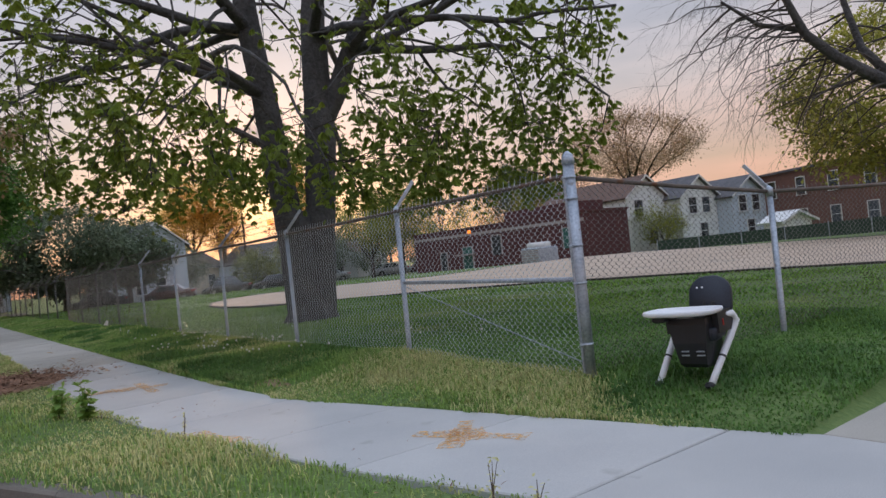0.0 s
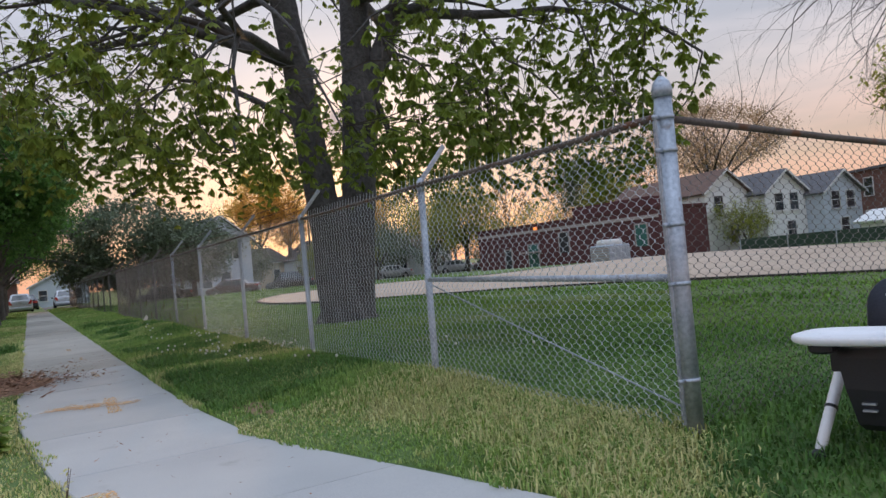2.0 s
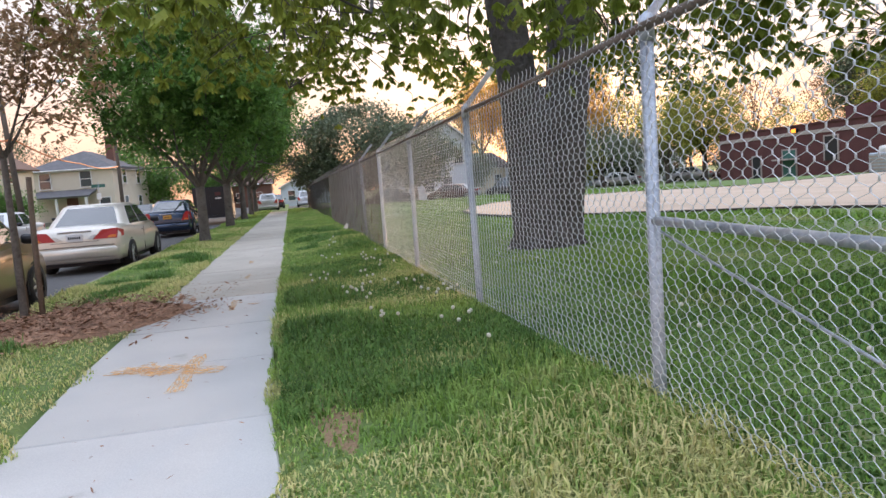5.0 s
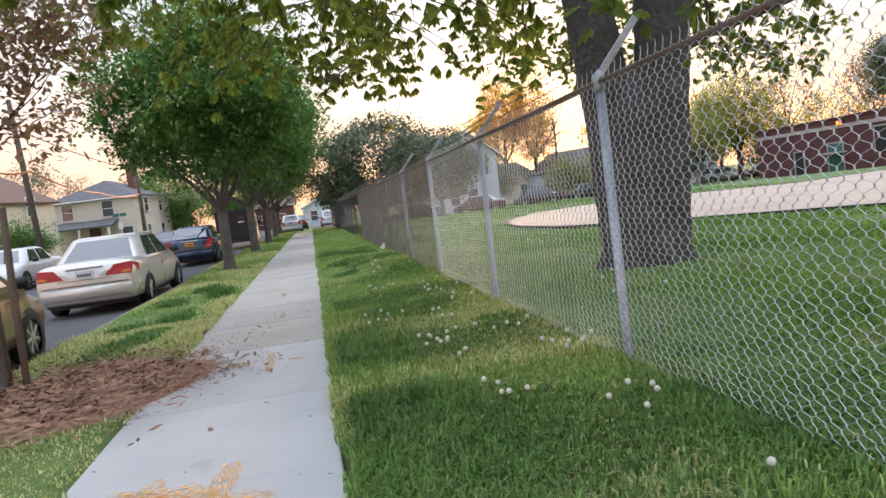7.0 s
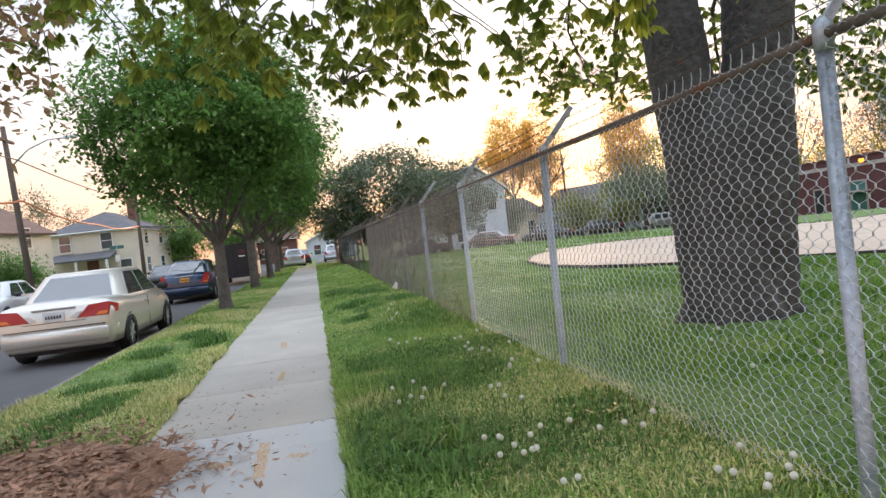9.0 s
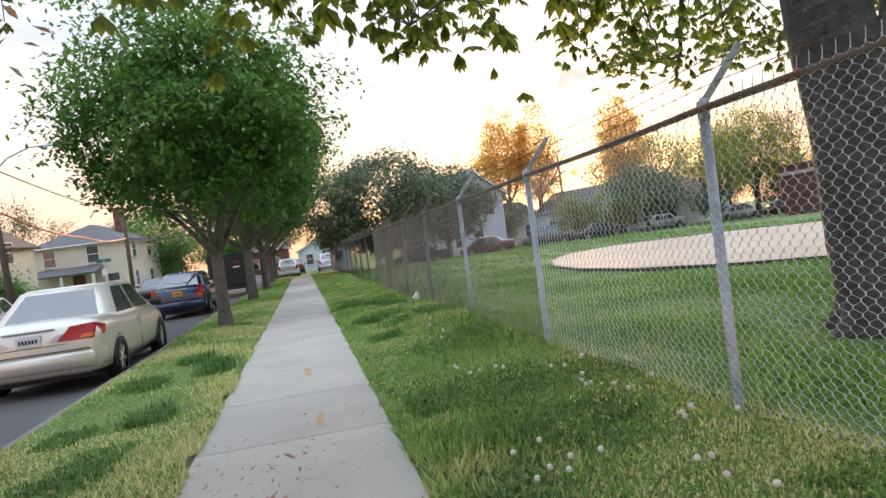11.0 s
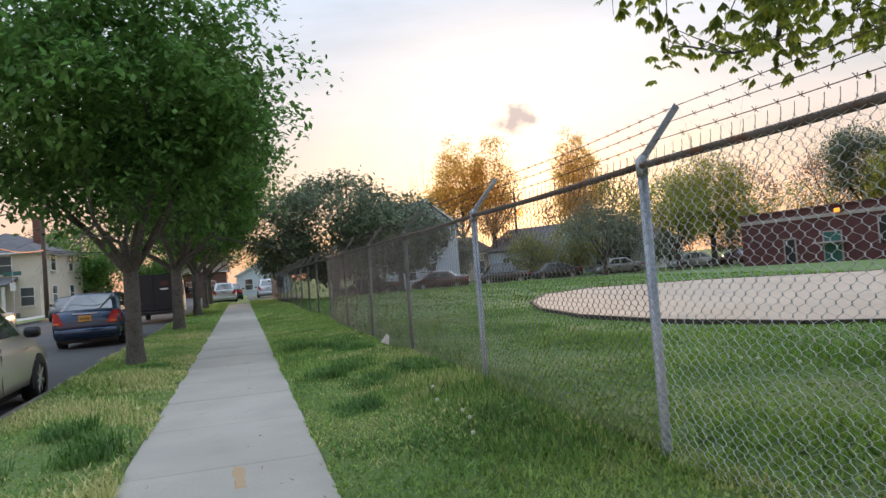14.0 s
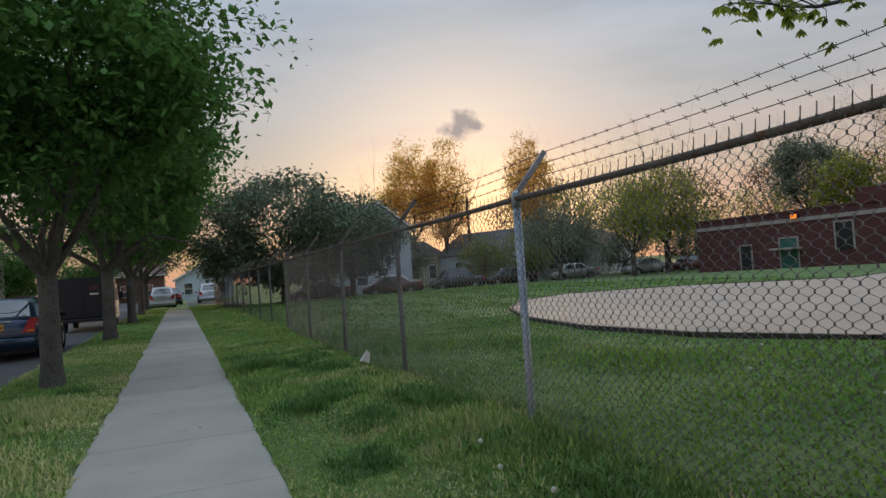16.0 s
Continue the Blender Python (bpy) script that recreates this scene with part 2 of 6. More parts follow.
M_WHITE = mat("white_render", (0.70, 0.71, 0.72), (0.80, 0.80, 0.79), 0.85, 0.8, 30, 0.15)
M_CREAM = mat("cream_render", (0.52, 0.47, 0.38), (0.62, 0.57, 0.47), 0.85, 0.8, 30, 0.15)
M_BLUESIDE = mat("pale_blue_siding", (0.46, 0.52, 0.60), (0.56, 0.61, 0.68), 0.8, 0.8, 30, 0.15)
M_ROOF = mat("grey_shingles", (0.09, 0.09, 0.10), (0.15, 0.15, 0.16), 0.9, 2, 25, 0.4)
M_ROOF2 = mat("brown_shingles", (0.12, 0.075, 0.06), (0.18, 0.115, 0.09), 0.9, 2, 25, 0.4)
M_TRIM = mat("white_trim", (0.62, 0.62, 0.61), (0.72, 0.72, 0.71), 0.6, 3, 40, 0.05)
M_GREENDOOR = mat("green_painted_steel", (0.02, 0.10, 0.085), (0.035, 0.14, 0.12), 0.5, 3, 40, 0.05)
M_WINDOW = glass("window_glass", (0.035, 0.045, 0.055))
M_CARGLASS = glass("car_glass", (0.05, 0.06, 0.065), 0.02, 1.0)
M_TYRE = mat("tyre_rubber", (0.012, 0.012, 0.012), (0.03, 0.03, 0.03), 0.85, 8, 80, 0.3)
M_ALLOY = mat("alloy_rim", (0.42, 0.42, 0.43), (0.55, 0.55, 0.56), 0.35, 8, 50, 0.0, metal=0.9)
M_BLACK = mat("black_plastic", (0.008, 0.009, 0.013), (0.014, 0.015, 0.021), 0.4, 6, 90, 0.1)
M_RED = glass("red_tail_lens", (0.36, 0.010, 0.010), 0.3, 0.4, 0.12)
M_AMBER = glass("amber_lens", (0.62, 0.16, 0.02), 0.3, 0.4, 0.12)
M_CLEAR = glass("clear_lens", (0.5, 0.5, 0.5), 0.1)
M_PLATE = mat("pale_number_plate", (0.55, 0.56, 0.58), (0.62, 0.63, 0.64), 0.5, 5, 60, 0.0)
M_PLATE_Y = mat("amber_number_plate", (0.55, 0.26, 0.03), (0.62, 0.30, 0.04), 0.5, 5, 60, 0.0)
M_SEAT = mat("navy_vinyl_pad", (0.010, 0.014, 0.026), (0.02, 0.026, 0.042), 0.5, 6, 80, 0.15)
M_WPLASTIC = mat("white_plastic", (0.76, 0.78, 0.82), (0.84, 0.85, 0.88), 0.4, 5, 60, 0.05, spots=((0.45, 0.45, 0.45), 0.68, 14))
M_MULCH = mat("bark_mulch", (0.17, 0.09, 0.055), (0.38, 0.22, 0.14), 0.95, 2, 30, 0.6, island=0.4, gap=0.03)
M_EARTH = mat("bare_earth", (0.20, 0.13, 0.075), (0.32, 0.22, 0.13), 0.95, 4, 70, 0.7, gap=0.02)
M_STAKE = mat("weathered_stake", (0.10, 0.075, 0.055), (0.17, 0.13, 0.10), 0.9, 3, 50, 0.3)
M_POLE = mat("utility_pole_wood", (0.075, 0.06, 0.05), (0.13, 0.105, 0.085), 0.95, 2, 40, 0.3)
M_CABLE = mat("black_cable", (0.012, 0.012, 0.012), (0.02, 0.02, 0.02), 0.7, 2, 20, 0.0)
# sunset light on the cable, put into its colour as orange
M_SUNLITCABLE = mat("sunset_lit_cable", (0.55, 0.16, 0.05), (0.62, 0.20, 0.07), 0.6, 2, 20, 0.0)
M_SPRAY = mat("orange_spray_paint", (0.78, 0.42, 0.11), (0.84, 0.48, 0.15), 0.8, 3, 50, 0.0)
M_PUFF = mat("seed_head", (0.66, 0.66, 0.60), (0.80, 0.79, 0.72), 0.9, 30, 200, 0.0, translucent=0.3)
M_STEM = mat("flower_stem", (0.10, 0.16, 0.05), (0.16, 0.20, 0.08), 0.7, 8, 60, 0.0)
M_PAPER = mat("torn_paper", (0.62, 0.55, 0.52), (0.70, 0.64, 0.60), 0.8, 20, 90, 0.0)
M_HEDGE = mat("green_screen_fence", (0.02, 0.045, 0.03), (0.04, 0.07, 0.045), 0.85, 1, 12, 0.2)
M_SUNLAMP = glow("orange_lamp_lens", (1.0, 0.26, 0.02), 1.6)
M_SUNDISC = glow("setting_sun", (1.0, 0.30, 0.07), 2.6)
# spray paint: broken cover, the paving shows through
sn, sl = M_SPRAY.node_tree.nodes, M_SPRAY.node_tree.links
s_noise, s_ramp = sn.new("ShaderNodeTexNoise"), sn.new("ShaderNodeValToRGB")
s_noise.inputs["Scale"].default_value, s_noise.inputs["Detail"].default_value = 14, 8
s_ramp.color_ramp.elements[0].position, s_ramp.color_ramp.elements[1].position = 0.40, 0.66
s_ramp.color_ramp.elements[1].color = (0.8, 0.8, 0.8, 1)
sl.new(s_noise.outputs["Fac"], s_ramp.inputs["Fac"])
sl.new(s_ramp.outputs["Color"], sn["Principled BSDF"].inputs["Alpha"])

# ---- shape helpers ----


class Geo:
    """Vertices and faces on the way to one mesh."""

    def __init__(self):
        self.v, self.f = [], []

    def add(self, v, f, m=None):
        k = len(self.v)
        self.v += [tuple(m @ Vector(p)) for p in v] if m else [tuple(p) for p in v]
        self.f += [tuple(i + k for i in q) for q in f]
        return self

    def box(self, x0, x1, y0, y1, z0, z1, m=None, c=0.0):
        """A box; c: chamfer of its upright and top edges."""
        if not c:
            v = [(x, y, z) for z in (z0, z1) for y in (y0, y1) for x in (x0, x1)]
            return self.add(v, [(0, 2, 3, 1), (4, 5, 7, 6), (0, 1, 5, 4), (2, 6, 7, 3), (0, 4, 6, 2), (1, 3, 7, 5)], m)

        def ring(z, d):
            a, b, p, q = x0 + d, x1 - d, y0 + d, y1 - d
            return [(a + c, p, z), (b - c, p, z), (b, p + c, z), (b, q - c, z), (b - c, q, z), (a + c, q, z), (a, q - c, z), (a, p + c, z)]
        v = ring(z0, c) + ring(z0 + c, 0) + ring(z1 - c, 0) + ring(z1, c)
        f = [tuple(reversed(range(8))), tuple(range(24, 32))]
        for r in range(3):
            f += [(8 * r + i, 8 * r + (i + 1) % 8, 8 * r + 8 + (i + 1) % 8, 8 * r + 8 + i) for i in range(8)]
        return self.add(v, f, m)

    def tube(self, pts, radii, n=8, caps=True):
        pts = [Vector(p) for p in pts]
        if not hasattr(radii, "__len__"):
            radii = [radii] * len(pts)
        v, f, side = [], [], None
        for i, p in enumerate(pts):
            d = (pts[min(i + 1, len(pts) - 1)] - pts[max(i - 1, 0)]).normalized()
            if side is None:
                side = d.cross(Vector((0.31, 0.17, 0.93)) if abs(d.z) < 0.9 else Vector((1, 0.1, 0))).normalized()
            side = (side - d * side.dot(d)).normalized()
            up = d.cross(side)
            v += [p + radii[i] * (math.cos(a) * side + math.sin(a) * up) for a in (2 * math.pi * k / n for k in range(n))]
        for i in range(len(pts) - 1):
            f += [(i * n + k, i * n + (k + 1) % n, (i + 1) * n + (k + 1) % n, (i + 1) * n + k) for k in range(n)]
        if caps:
            f += [tuple(reversed(range(n))), tuple(range((len(pts) - 1) * n, len(pts) * n))]
        return self.add(v, f)

    def loft(self, rings, closed_ends=True, m=None):
        n, v, f = len(rings[0]), [p for r in rings for p in r], []
        for i in range(len(rings) - 1):
            f += [(i * n + k, i * n + (k + 1) % n, (i + 1) * n + (k + 1) % n, (i + 1) * n + k) for k in range(n)]
        if closed_ends:
            f += [tuple(reversed(range(n))), tuple(range((len(rings) - 1) * n, len(rings) * n))]
        return self.add(v, f, m)

    def slab(self, poly, depth):
        """A flat polygon given thickness along minus its normal."""
        pts = [Vector(p) for p in poly]
        nrm = (pts[1] - pts[0]).cross(pts[2] - pts[0]).normalized() * depth
        n = len(pts)
        f = [tuple(range(n)), tuple(reversed(range(n, 2 * n)))] + [(k, n + k, n + (k + 1) % n, (k + 1) % n) for k in range(n)]
        return self.add(pts + [p - nrm for p in pts], f)

    def ball(self, c, r, n=8, rings=5, sz=1.0):
        v = [(c[0], c[1], c[2] - r * sz)]
        for i in range(1, rings):
            a = -math.pi / 2 + math.pi * i / rings
            v += [(c[0] + r * math.cos(a) * math.cos(2 * math.pi * k / n), c[1] + r * math.cos(a) * math.sin(2 * math.pi * k / n), c[2] + r * sz * math.sin(a)) for k in range(n)]
        v.append((c[0], c[1], c[2] + r * sz))
        f = [(0, 1 + (k + 1) % n, 1 + k) for k in range(n)]
        for i in range(rings - 2):
            f += [(1 + i * n + k, 1 + i * n + (k + 1) % n, 1 + (i + 1) * n + (k + 1) % n, 1 + (i + 1) * n + k) for k in range(n)]
        t, b = len(v) - 1, 1 + (rings - 2) * n
        f += [(b + k, b + (k + 1) % n, t) for k in range(n)]
        return self.add(v, f)


def mesh_of(name, g, material, smooth=False):
    me = bpy.data.meshes.new(name)
    if isinstance(g, Geo):
        me.from_pydata(g.v, [], g.f)
    else:
        v, f = g
        k = f.shape[1]
        me.vertices.add(len(v))
        me.vertices.foreach_set("co", np.asarray(v, np.float32).ravel())
        me.loops.add(f.size)
        me.loops.foreach_set("vertex_index", f.astype(np.int32).ravel())
        me.polygons.add(len(f))
        me.polygons.foreach_set("loop_start", np.arange(0, f.size, k, dtype=np.int32))
        me.update(calc_edges=True)
    me.materials.append(material)
    if smooth:
        me.shade_smooth()
    return me


def part(name, g, material, parent=None, label="", smooth=False, m=None):
    ob = new(name, g if isinstance(g, bpy.types.Mesh) else mesh_of(name, g, material, smooth))
    ob.parent = parent
    if m:
        ob.matrix_basis = m
    return tagged(ob, label) if label else ob


def thing(name, m, label, category, group="", kind=""):
    ob = new(name)
    ob.matrix_basis = m
    ob.empty_display_size = 0.2
    return tagged(ob, label, category, group, kind)


def setting(name, g, material, label, smooth=False):
    return tagged(part(name, g, material, None, "", smooth), label, "", "", "structure")


def step(a, b, x):
    t = np.clip((np.asarray(x, float) - a) / (b - a), 0, 1)
    return t * t * (3 - 2 * t)


# ---- ground, road, pavement ----
KERB_Y = [0.8, 1.1, 1.9, 3.0, 4.2, 5.4, 6.5, 7.1, 8.4, 9.5, 70]
KERB_X = [60, 4.5, 3.7, 3.2, 2.8, 2.38, 1.95, 1.68, 1.0, 0.75, 0.75]
WALK_Y = [1.2, 2.2, 3.34, 4.0, 4.87, 5.88, 6.9, 7.89, 9.5, 11, 120]
WALK_R = [6.1, 5.75, 5.45, 5.2, 4.95, 4.71, 4.38, 4.12, 4.04, 4.02, 4.02]
WALK_L = [4.6, 4.15, 3.9, 3.7, 3.42, 3.22, 2.98, 2.84, 2.68, 2.62, 2.56]
FENCE_X, CORNER_Y = 5.79, 5.35
PAD = [(10.1, 28.2), (9.72, 25.6), (9.95, 23.3), (10.8, 21.3), (12.4, 19.4), (14.2, 17.2), (15.3, 14.6), (16.1, 11.0), (16.8, 7.3), (17.6, 2.4), (18.4, -6), (30, -6), (32, 8), (36, 20),
       (38.6, 30), (36.5, 34), (30, 32.8), (22.6, 30.6), (19.2, 34.4), (15.6, 35.8), (13, 34.2), (11.2, 31.2)]


def kerb_x(y):
    return np.interp(y, KERB_Y, KERB_X)


def height(x, y):
    """The turf's height."""
    x, y = np.asarray(x, float), np.asarray(y, float)
    edge = np.interp(y, WALK_Y, WALK_R)
    z = 0.015 + 0.125 * step(0.05, 1.7, x - edge) + 0.06 * step(7, 12, x) - 0.012 * step(0.3, 0, x - edge)
    z = z - 0.45 * step(30, 58, np.hypot(x - 6, (y - 14) * 0.95)) * (x > edge)
    left = np.interp(y, WALK_Y, WALK_L)
    z = np.where(x < left, 0.012 + 0.02 * np.sin(1.3 * y) * step(0, 0.5, left - x) * step(0, 0.4, x - kerb_x(y)), z)
    z = np.where((x >= left - 0.02) & (x <= edge + 0.02), -0.07, z)
    z = np.where((y < 3.32) & (y > 0.75) & (x > left), -0.07, z)
    bump = 0.015 * np.sin(2.1 * x + 0.7 * y) * np.sin(1.7 * y - 0.5 * x)
    z = z + np.where(x > edge + 0.1, bump, 0)
    z = np.where((x < kerb_x(y) + 0.08) | (y < 0.85), -0.35, z)
    return np.where(x < -8.6, 0.0 + 0 * x, z)


def axis(*runs):
    out = []
    for a, b, d in runs:
        out += list(np.arange(a, b, d))
    return np.array(out + [runs[-1][1]])


gx = axis((-2500, -300, 550), (-300, -20, 40), (-20, -8.9, 2), (-8.9, -8.3, 0.15), (-8.3, 0.4, 1.2), (0.4, 6.4, 0.07), (6.4, 14, 0.4), (14, 60, 1.5), (60, 300, 30), (300, 2500, 550))
gy = axis((-2500, -300, 550), (-300, -10, 20), (-10, 0, 1), (0, 20, 0.25), (20, 40, 0.5), (40, 80, 1.2), (80, 300, 20), (300, 3000, 550))
GX, GY = np.meshgrid(gx, gy)
gv = np.stack([GX, GY, height(GX, GY)], -1).reshape(-1, 3)
ix = np.arange(len(gx) * (len(gy) - 1)).reshape(len(gy) - 1, len(gx))[:, :-1].ravel()
setting("ground", (gv, np.stack([ix, ix + 1, ix + len(gx) + 1, ix + len(gx)], -1)), M_SOIL, "uneven green turf with worn dry patches", True)

g = Geo()
g.add([(-8.5, -200, -0.14), (0.9, -200, -0.14), (0.9, 70, -0.14), (-8.5, 70, -0.14)], [(0, 1, 2, 3)])
g.add([(0.9, -9, -0.14), (200, -9, -0.14), (200, 0.9, -0.14), (0.9, 0.9, -0.14)], [(0, 1, 2, 3)])
g.add([(0.9, 0.9, -0.14), (5.65, 0.9, -0.14), (4.56, 1.1, -0.14), (0.9, 1.1, -0.14)], [(0, 1, 2, 3)])
for a, b in zip(KERB_Y[1:9], KERB_Y[2:10]):
    y0, y1 = max(a, 0.9), b
    g.add([(0.9, y0, -0.14), (max(0.91, kerb_x(y0) + 0.05), y0, -0.14), (max(0.91, kerb_x(y1) + 0.05), y1, -0.14), (0.9, y1, -0.14)], [(0, 1, 2, 3)])
g.add([(-8.5, 70, -0.14), (8, 70, -0.14), (9, 78, -0.14), (-8.5, 130, -0.14)], [(0, 1, 2, 3)])
setting("road", g, M_ROAD, "worn grey asphalt street with patches")
g = Geo()
g.add([(12, 62, -0.36), (60, 62, -0.36), (60, 76, -0.36), (12, 76, -0.36)], [(0, 1, 2, 3)])
setting("road_lot", g, M_ROAD, "asphalt parking lot behind the lawn")

pavement = tagged(new("pavement"), "pale concrete pavement of jointed slabs", "", "", "structure")
joints = [3.8, 5.2, 6.4, 7.75, 9.2, 10.7, 12.2, 13.62, 14.2] + [14.2 + 1.6 * k for k in range(1, 30)]


def paving_slab(q, t=0.11):
    """One slab with slightly rounded upper edges; q: its corners, anticlockwise."""
    c = sum((Vector(p) for p in q), Vector()) / len(q)
    d = 0.008
    low, mid, top = [], [], []
    for p in q:
        p = Vector(p)
        inward = (c - p).normalized()
        low.append(p + inward * 0.006 - Vector((0, 0, t)))
        mid.append(p + inward * 0.006 - Vector((0, 0, d)))
        top.append(p + inward * (0.006 + d * 1.6))
    return Geo().loft([low, mid, top], False).add(top, [tuple(range(len(q)))])


for a, b in zip(joints, joints[1:]):
    xa0, xb0, xa1, xb1 = (float(np.interp(y, WALK_Y, e)) for y, e in ((a, WALK_L), (a, WALK_R), (b, WALK_L), (b, WALK_R)))
    lift = random.uniform(-0.004, 0.004)
    part("paving_slab", paving_slab([(xa0, a, lift), (xb0, a, lift), (xb1, b, lift), (xa1, b, lift)]), M_SLAB if b < 14.3 else M_SLAB_OLD, pavement)
xs = [3.95, 5.45] + [5.45 + 1.6 * k for k in range(1, 22)]
for a, b in zip(xs, xs[1:]):
    if a < 4:
        q = [(4.5, 1.25, 0), (5.45, 1.25, 0), (5.45, 3.33, 0), (5.27, 3.8, 0), (3.76, 3.8, 0)]
    else:
        q = [(a, 1.25, 0), (b, 1.25, 0), (b, 3.33, 0), (a, 3.33, 0)]
    part("paving_slab", paving_slab(q), M_SLAB if a < 4 else M_SLAB_OLD, pavement)

kerb = tagged(new("kerb"), "low concrete kerb along the street", "", "", "structure")
line = [(x, y) for x, y in zip(KERB_X[1:], KERB_Y[1:])][:9] + [(0.75, y) for y in np.arange(11.5, 70, 2.4)]
line = [(60, 0.82), (20, 0.82), (8, 0.82), (5.6, 0.9)] + line
for (x0, y0), (x1, y1) in zip(line, line[1:]):
    d = Vector((x1 - x0, y1 - y0, 0)).normalized()
    nrm = Vector((d.y, -d.x, 0)) * 0.15
    a, b = Vector((x0, y0, 0)) + d * 0.004, Vector((x1, y1, 0)) - d * 0.004
    lo, hi = Vector((0, 0, -0.30)), Vector((0, 0, -0.012))
    ring = [[p + lo, p + hi - Vector((0, 0, 0.02)), p + hi + nrm * 0.12, p + hi + nrm, p + nrm + lo] for p in (a, b)]
    part("kerb_stone", Geo().loft(ring), M_KERB, kerb)
g = Geo().box(-8.65, -8.5, -200, 70, -0.3, 0.012).box(-8.65, -8.5, 70, 160, -0.3, 0.012)
setting("kerb_far", g, M_KERB, "concrete kerb across the street")
g = Geo().box(-11.6, -10.0, -100, 160, -0.06, 0.03)
setting("pavement_far", g, M_SLAB, "concrete pavement across the street")

# clay pad with a dark timber edge
pad_c = Vector((18, 24, 0))
top = [(x, y, 0.235) for x, y in PAD]
setting("clay_pad", Geo().slab(top, 0.3), M_SAND, "pale clay pad in the lawn")
g = Geo()
for (x0, y0), (x1, y1) in zip(PAD, PAD[1:] + PAD[:1]):
    d = Vector((x1 - x0, y1 - y0, 0)).normalized()
    n_out = Vector((d.y, -d.x, 0))
    if n_out.dot(Vector((x0, y0, 0)) - pad_c) < 0:
        n_out = -n_out
    ring = [[Vector((x, y, 0)) + n_out * o + Vector((0, 0, z)) for o, z in ((0.0, 0.0), (0.0, 0.25), (0.09, 0.25), (0.09, 0.0))] for x, y in ((x0, y0), (x1, y1))]
    g.loft(ring)
setting("clay_pad_edge", g, M_DARKEDGE, "dark timber edging round the pad")

# ---- chain-link fence ----
RAIL_Z, PITCH = 1.82, 3.05 / 40
POST_Y = [8.10, 11.155] + [14.21 + 3.05 * k for k in range(0, 19)]


def post_base(y):
    return float(height(FENCE_X + 0.02, y)) - 0.05


def link_mesh(columns, bottom, top, detail=2, r=0.0024):
    """Woven wire: each column zigzags and hooks round its neighbours; twisted ends stand up above the rail. detail: 2 rounded hooks, 1 plain zigzag, 0 narrow strips for bays far off."""
    w, h = PITCH / 2, 0.0315
    rows = int((top - bottom) / h)
    k = 3 if detail else 2
    ring = np.array([(r * math.cos(a), r * math.sin(a)) for a in (0.5, 2.6, 4.7)] if detail else [(0.0, -1.4 * r), (0.0, 1.4 * r)])
    vs, fs, k0 = [], [], 0
    for c in range(columns):
        path = []
        for i in range(rows + 1):
            s = 1 if (i + c) % 2 else -1
            x, y, z = 0.0045 * s * (1 if c % 2 else -1), (c + 0.5) * w + s * (w / 2 + 0.002), bottom + i * h
            if detail == 2:
                path += [(x, y, z - 0.006), (x, y, z + 0.006)]
            else:
                path.append((x, y, z))
        if c % 2:
            path += [(0.003, path[-1][1] + 0.004, top + 0.012), (-0.003, path[-1][1] - 0.003, top + 0.035)]
        p = np.array(path)
        n = len(p)
        v = np.repeat(p, k, 0)
        v[:, 0] += np.tile(ring[:, 0], n)
        v[:, 1 if detail else 2] += np.tile(ring[:, 1], n)
        vs.append(v)
        i = np.arange(n - 1)[:, None] * k
        for a in range(3 if detail else 1):
            b = (a + 1) % k
            fs.append(np.concatenate([i + a, i + b, i + k + b, i + k + a], 1) + k0)
        k0 += len(v)
    return np.concatenate(vs), np.concatenate(fs)


def line_post(parent, m, arm=True, low=0.0, metal=M_GALV):
    """A galvanised post with its cap and, on most, the arm for the barbed wire."""
    r = 0.03
    part("post", Geo().tube([(0, 0, low - 0.3), (0, 0, low + 0.02), (0, 0, RAIL_Z + 0.01)], [r, r, r], 12), metal, parent, "", True, m)
    if arm:
        part("post_cap", Geo().tube([(0, 0, RAIL_Z - 0.06), (0, 0, RAIL_Z + 0.035), (0.012, 0, RAIL_Z + 0.06)], [r + 0.005, r + 0.006, 0.02], 12), metal, parent, "", True, m)
        part("barbed_wire_arm", Geo().box(-0.022, 0.022, -0.006, 0.006, 0, 0.43, pose(0.0, 0, RAIL_Z + 0.03, 0, 40, 0), 0.003), metal, parent, "", False, m)
    for z in (0.45, 0.95, 1.4):
        part("tie_wire", Geo().tube([(r + 0.004, -0.02, z), (-r - 0.006, -0.004, z + 0.004), (-r - 0.006, 0.006, z + 0.006), (r + 0.004, 0.024, z)], 0.0022, 5), M_WIRE, parent, "", False, m)


side_fence = thing("chain_link_fence", pose(0, 0, 0), "tall galvanised chain-link fence with rusty top rail and barbed wire", "fence")
# posts from y = 22 and mesh from y = 16 take a darker metal
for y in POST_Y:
    line_post(side_fence, pose(FENCE_X + 0.035, y, 0, random.uniform(-0.6, 0.6), random.uniform(-0.5, 0.5), 0), True, post_base(y), M_GALV if y < 22 else M_DARKPOST)
bay = mesh_of("wire_mesh", link_mesh(80, 0.10, RAIL_Z + 0.03), M_WIRE)
dark_bay = mesh_of("wire_mesh_dark", link_mesh(80, 0.10, RAIL_Z + 0.03, 2, 0.0032), M_WIRE_DARK)
plain_bay = mesh_of("wire_mesh_plain", link_mesh(80, 0.10, RAIL_Z + 0.03, 1, 0.0032), M_WIRE_DARK)
far_bay = mesh_of("wire_mesh_far", link_mesh(80, 0.10, RAIL_Z + 0.03, 0), M_WIRE_DARK)
short_bay = mesh_of("wire_mesh_short", link_mesh(72, 0.10, RAIL_Z + 0.03), M_WIRE)
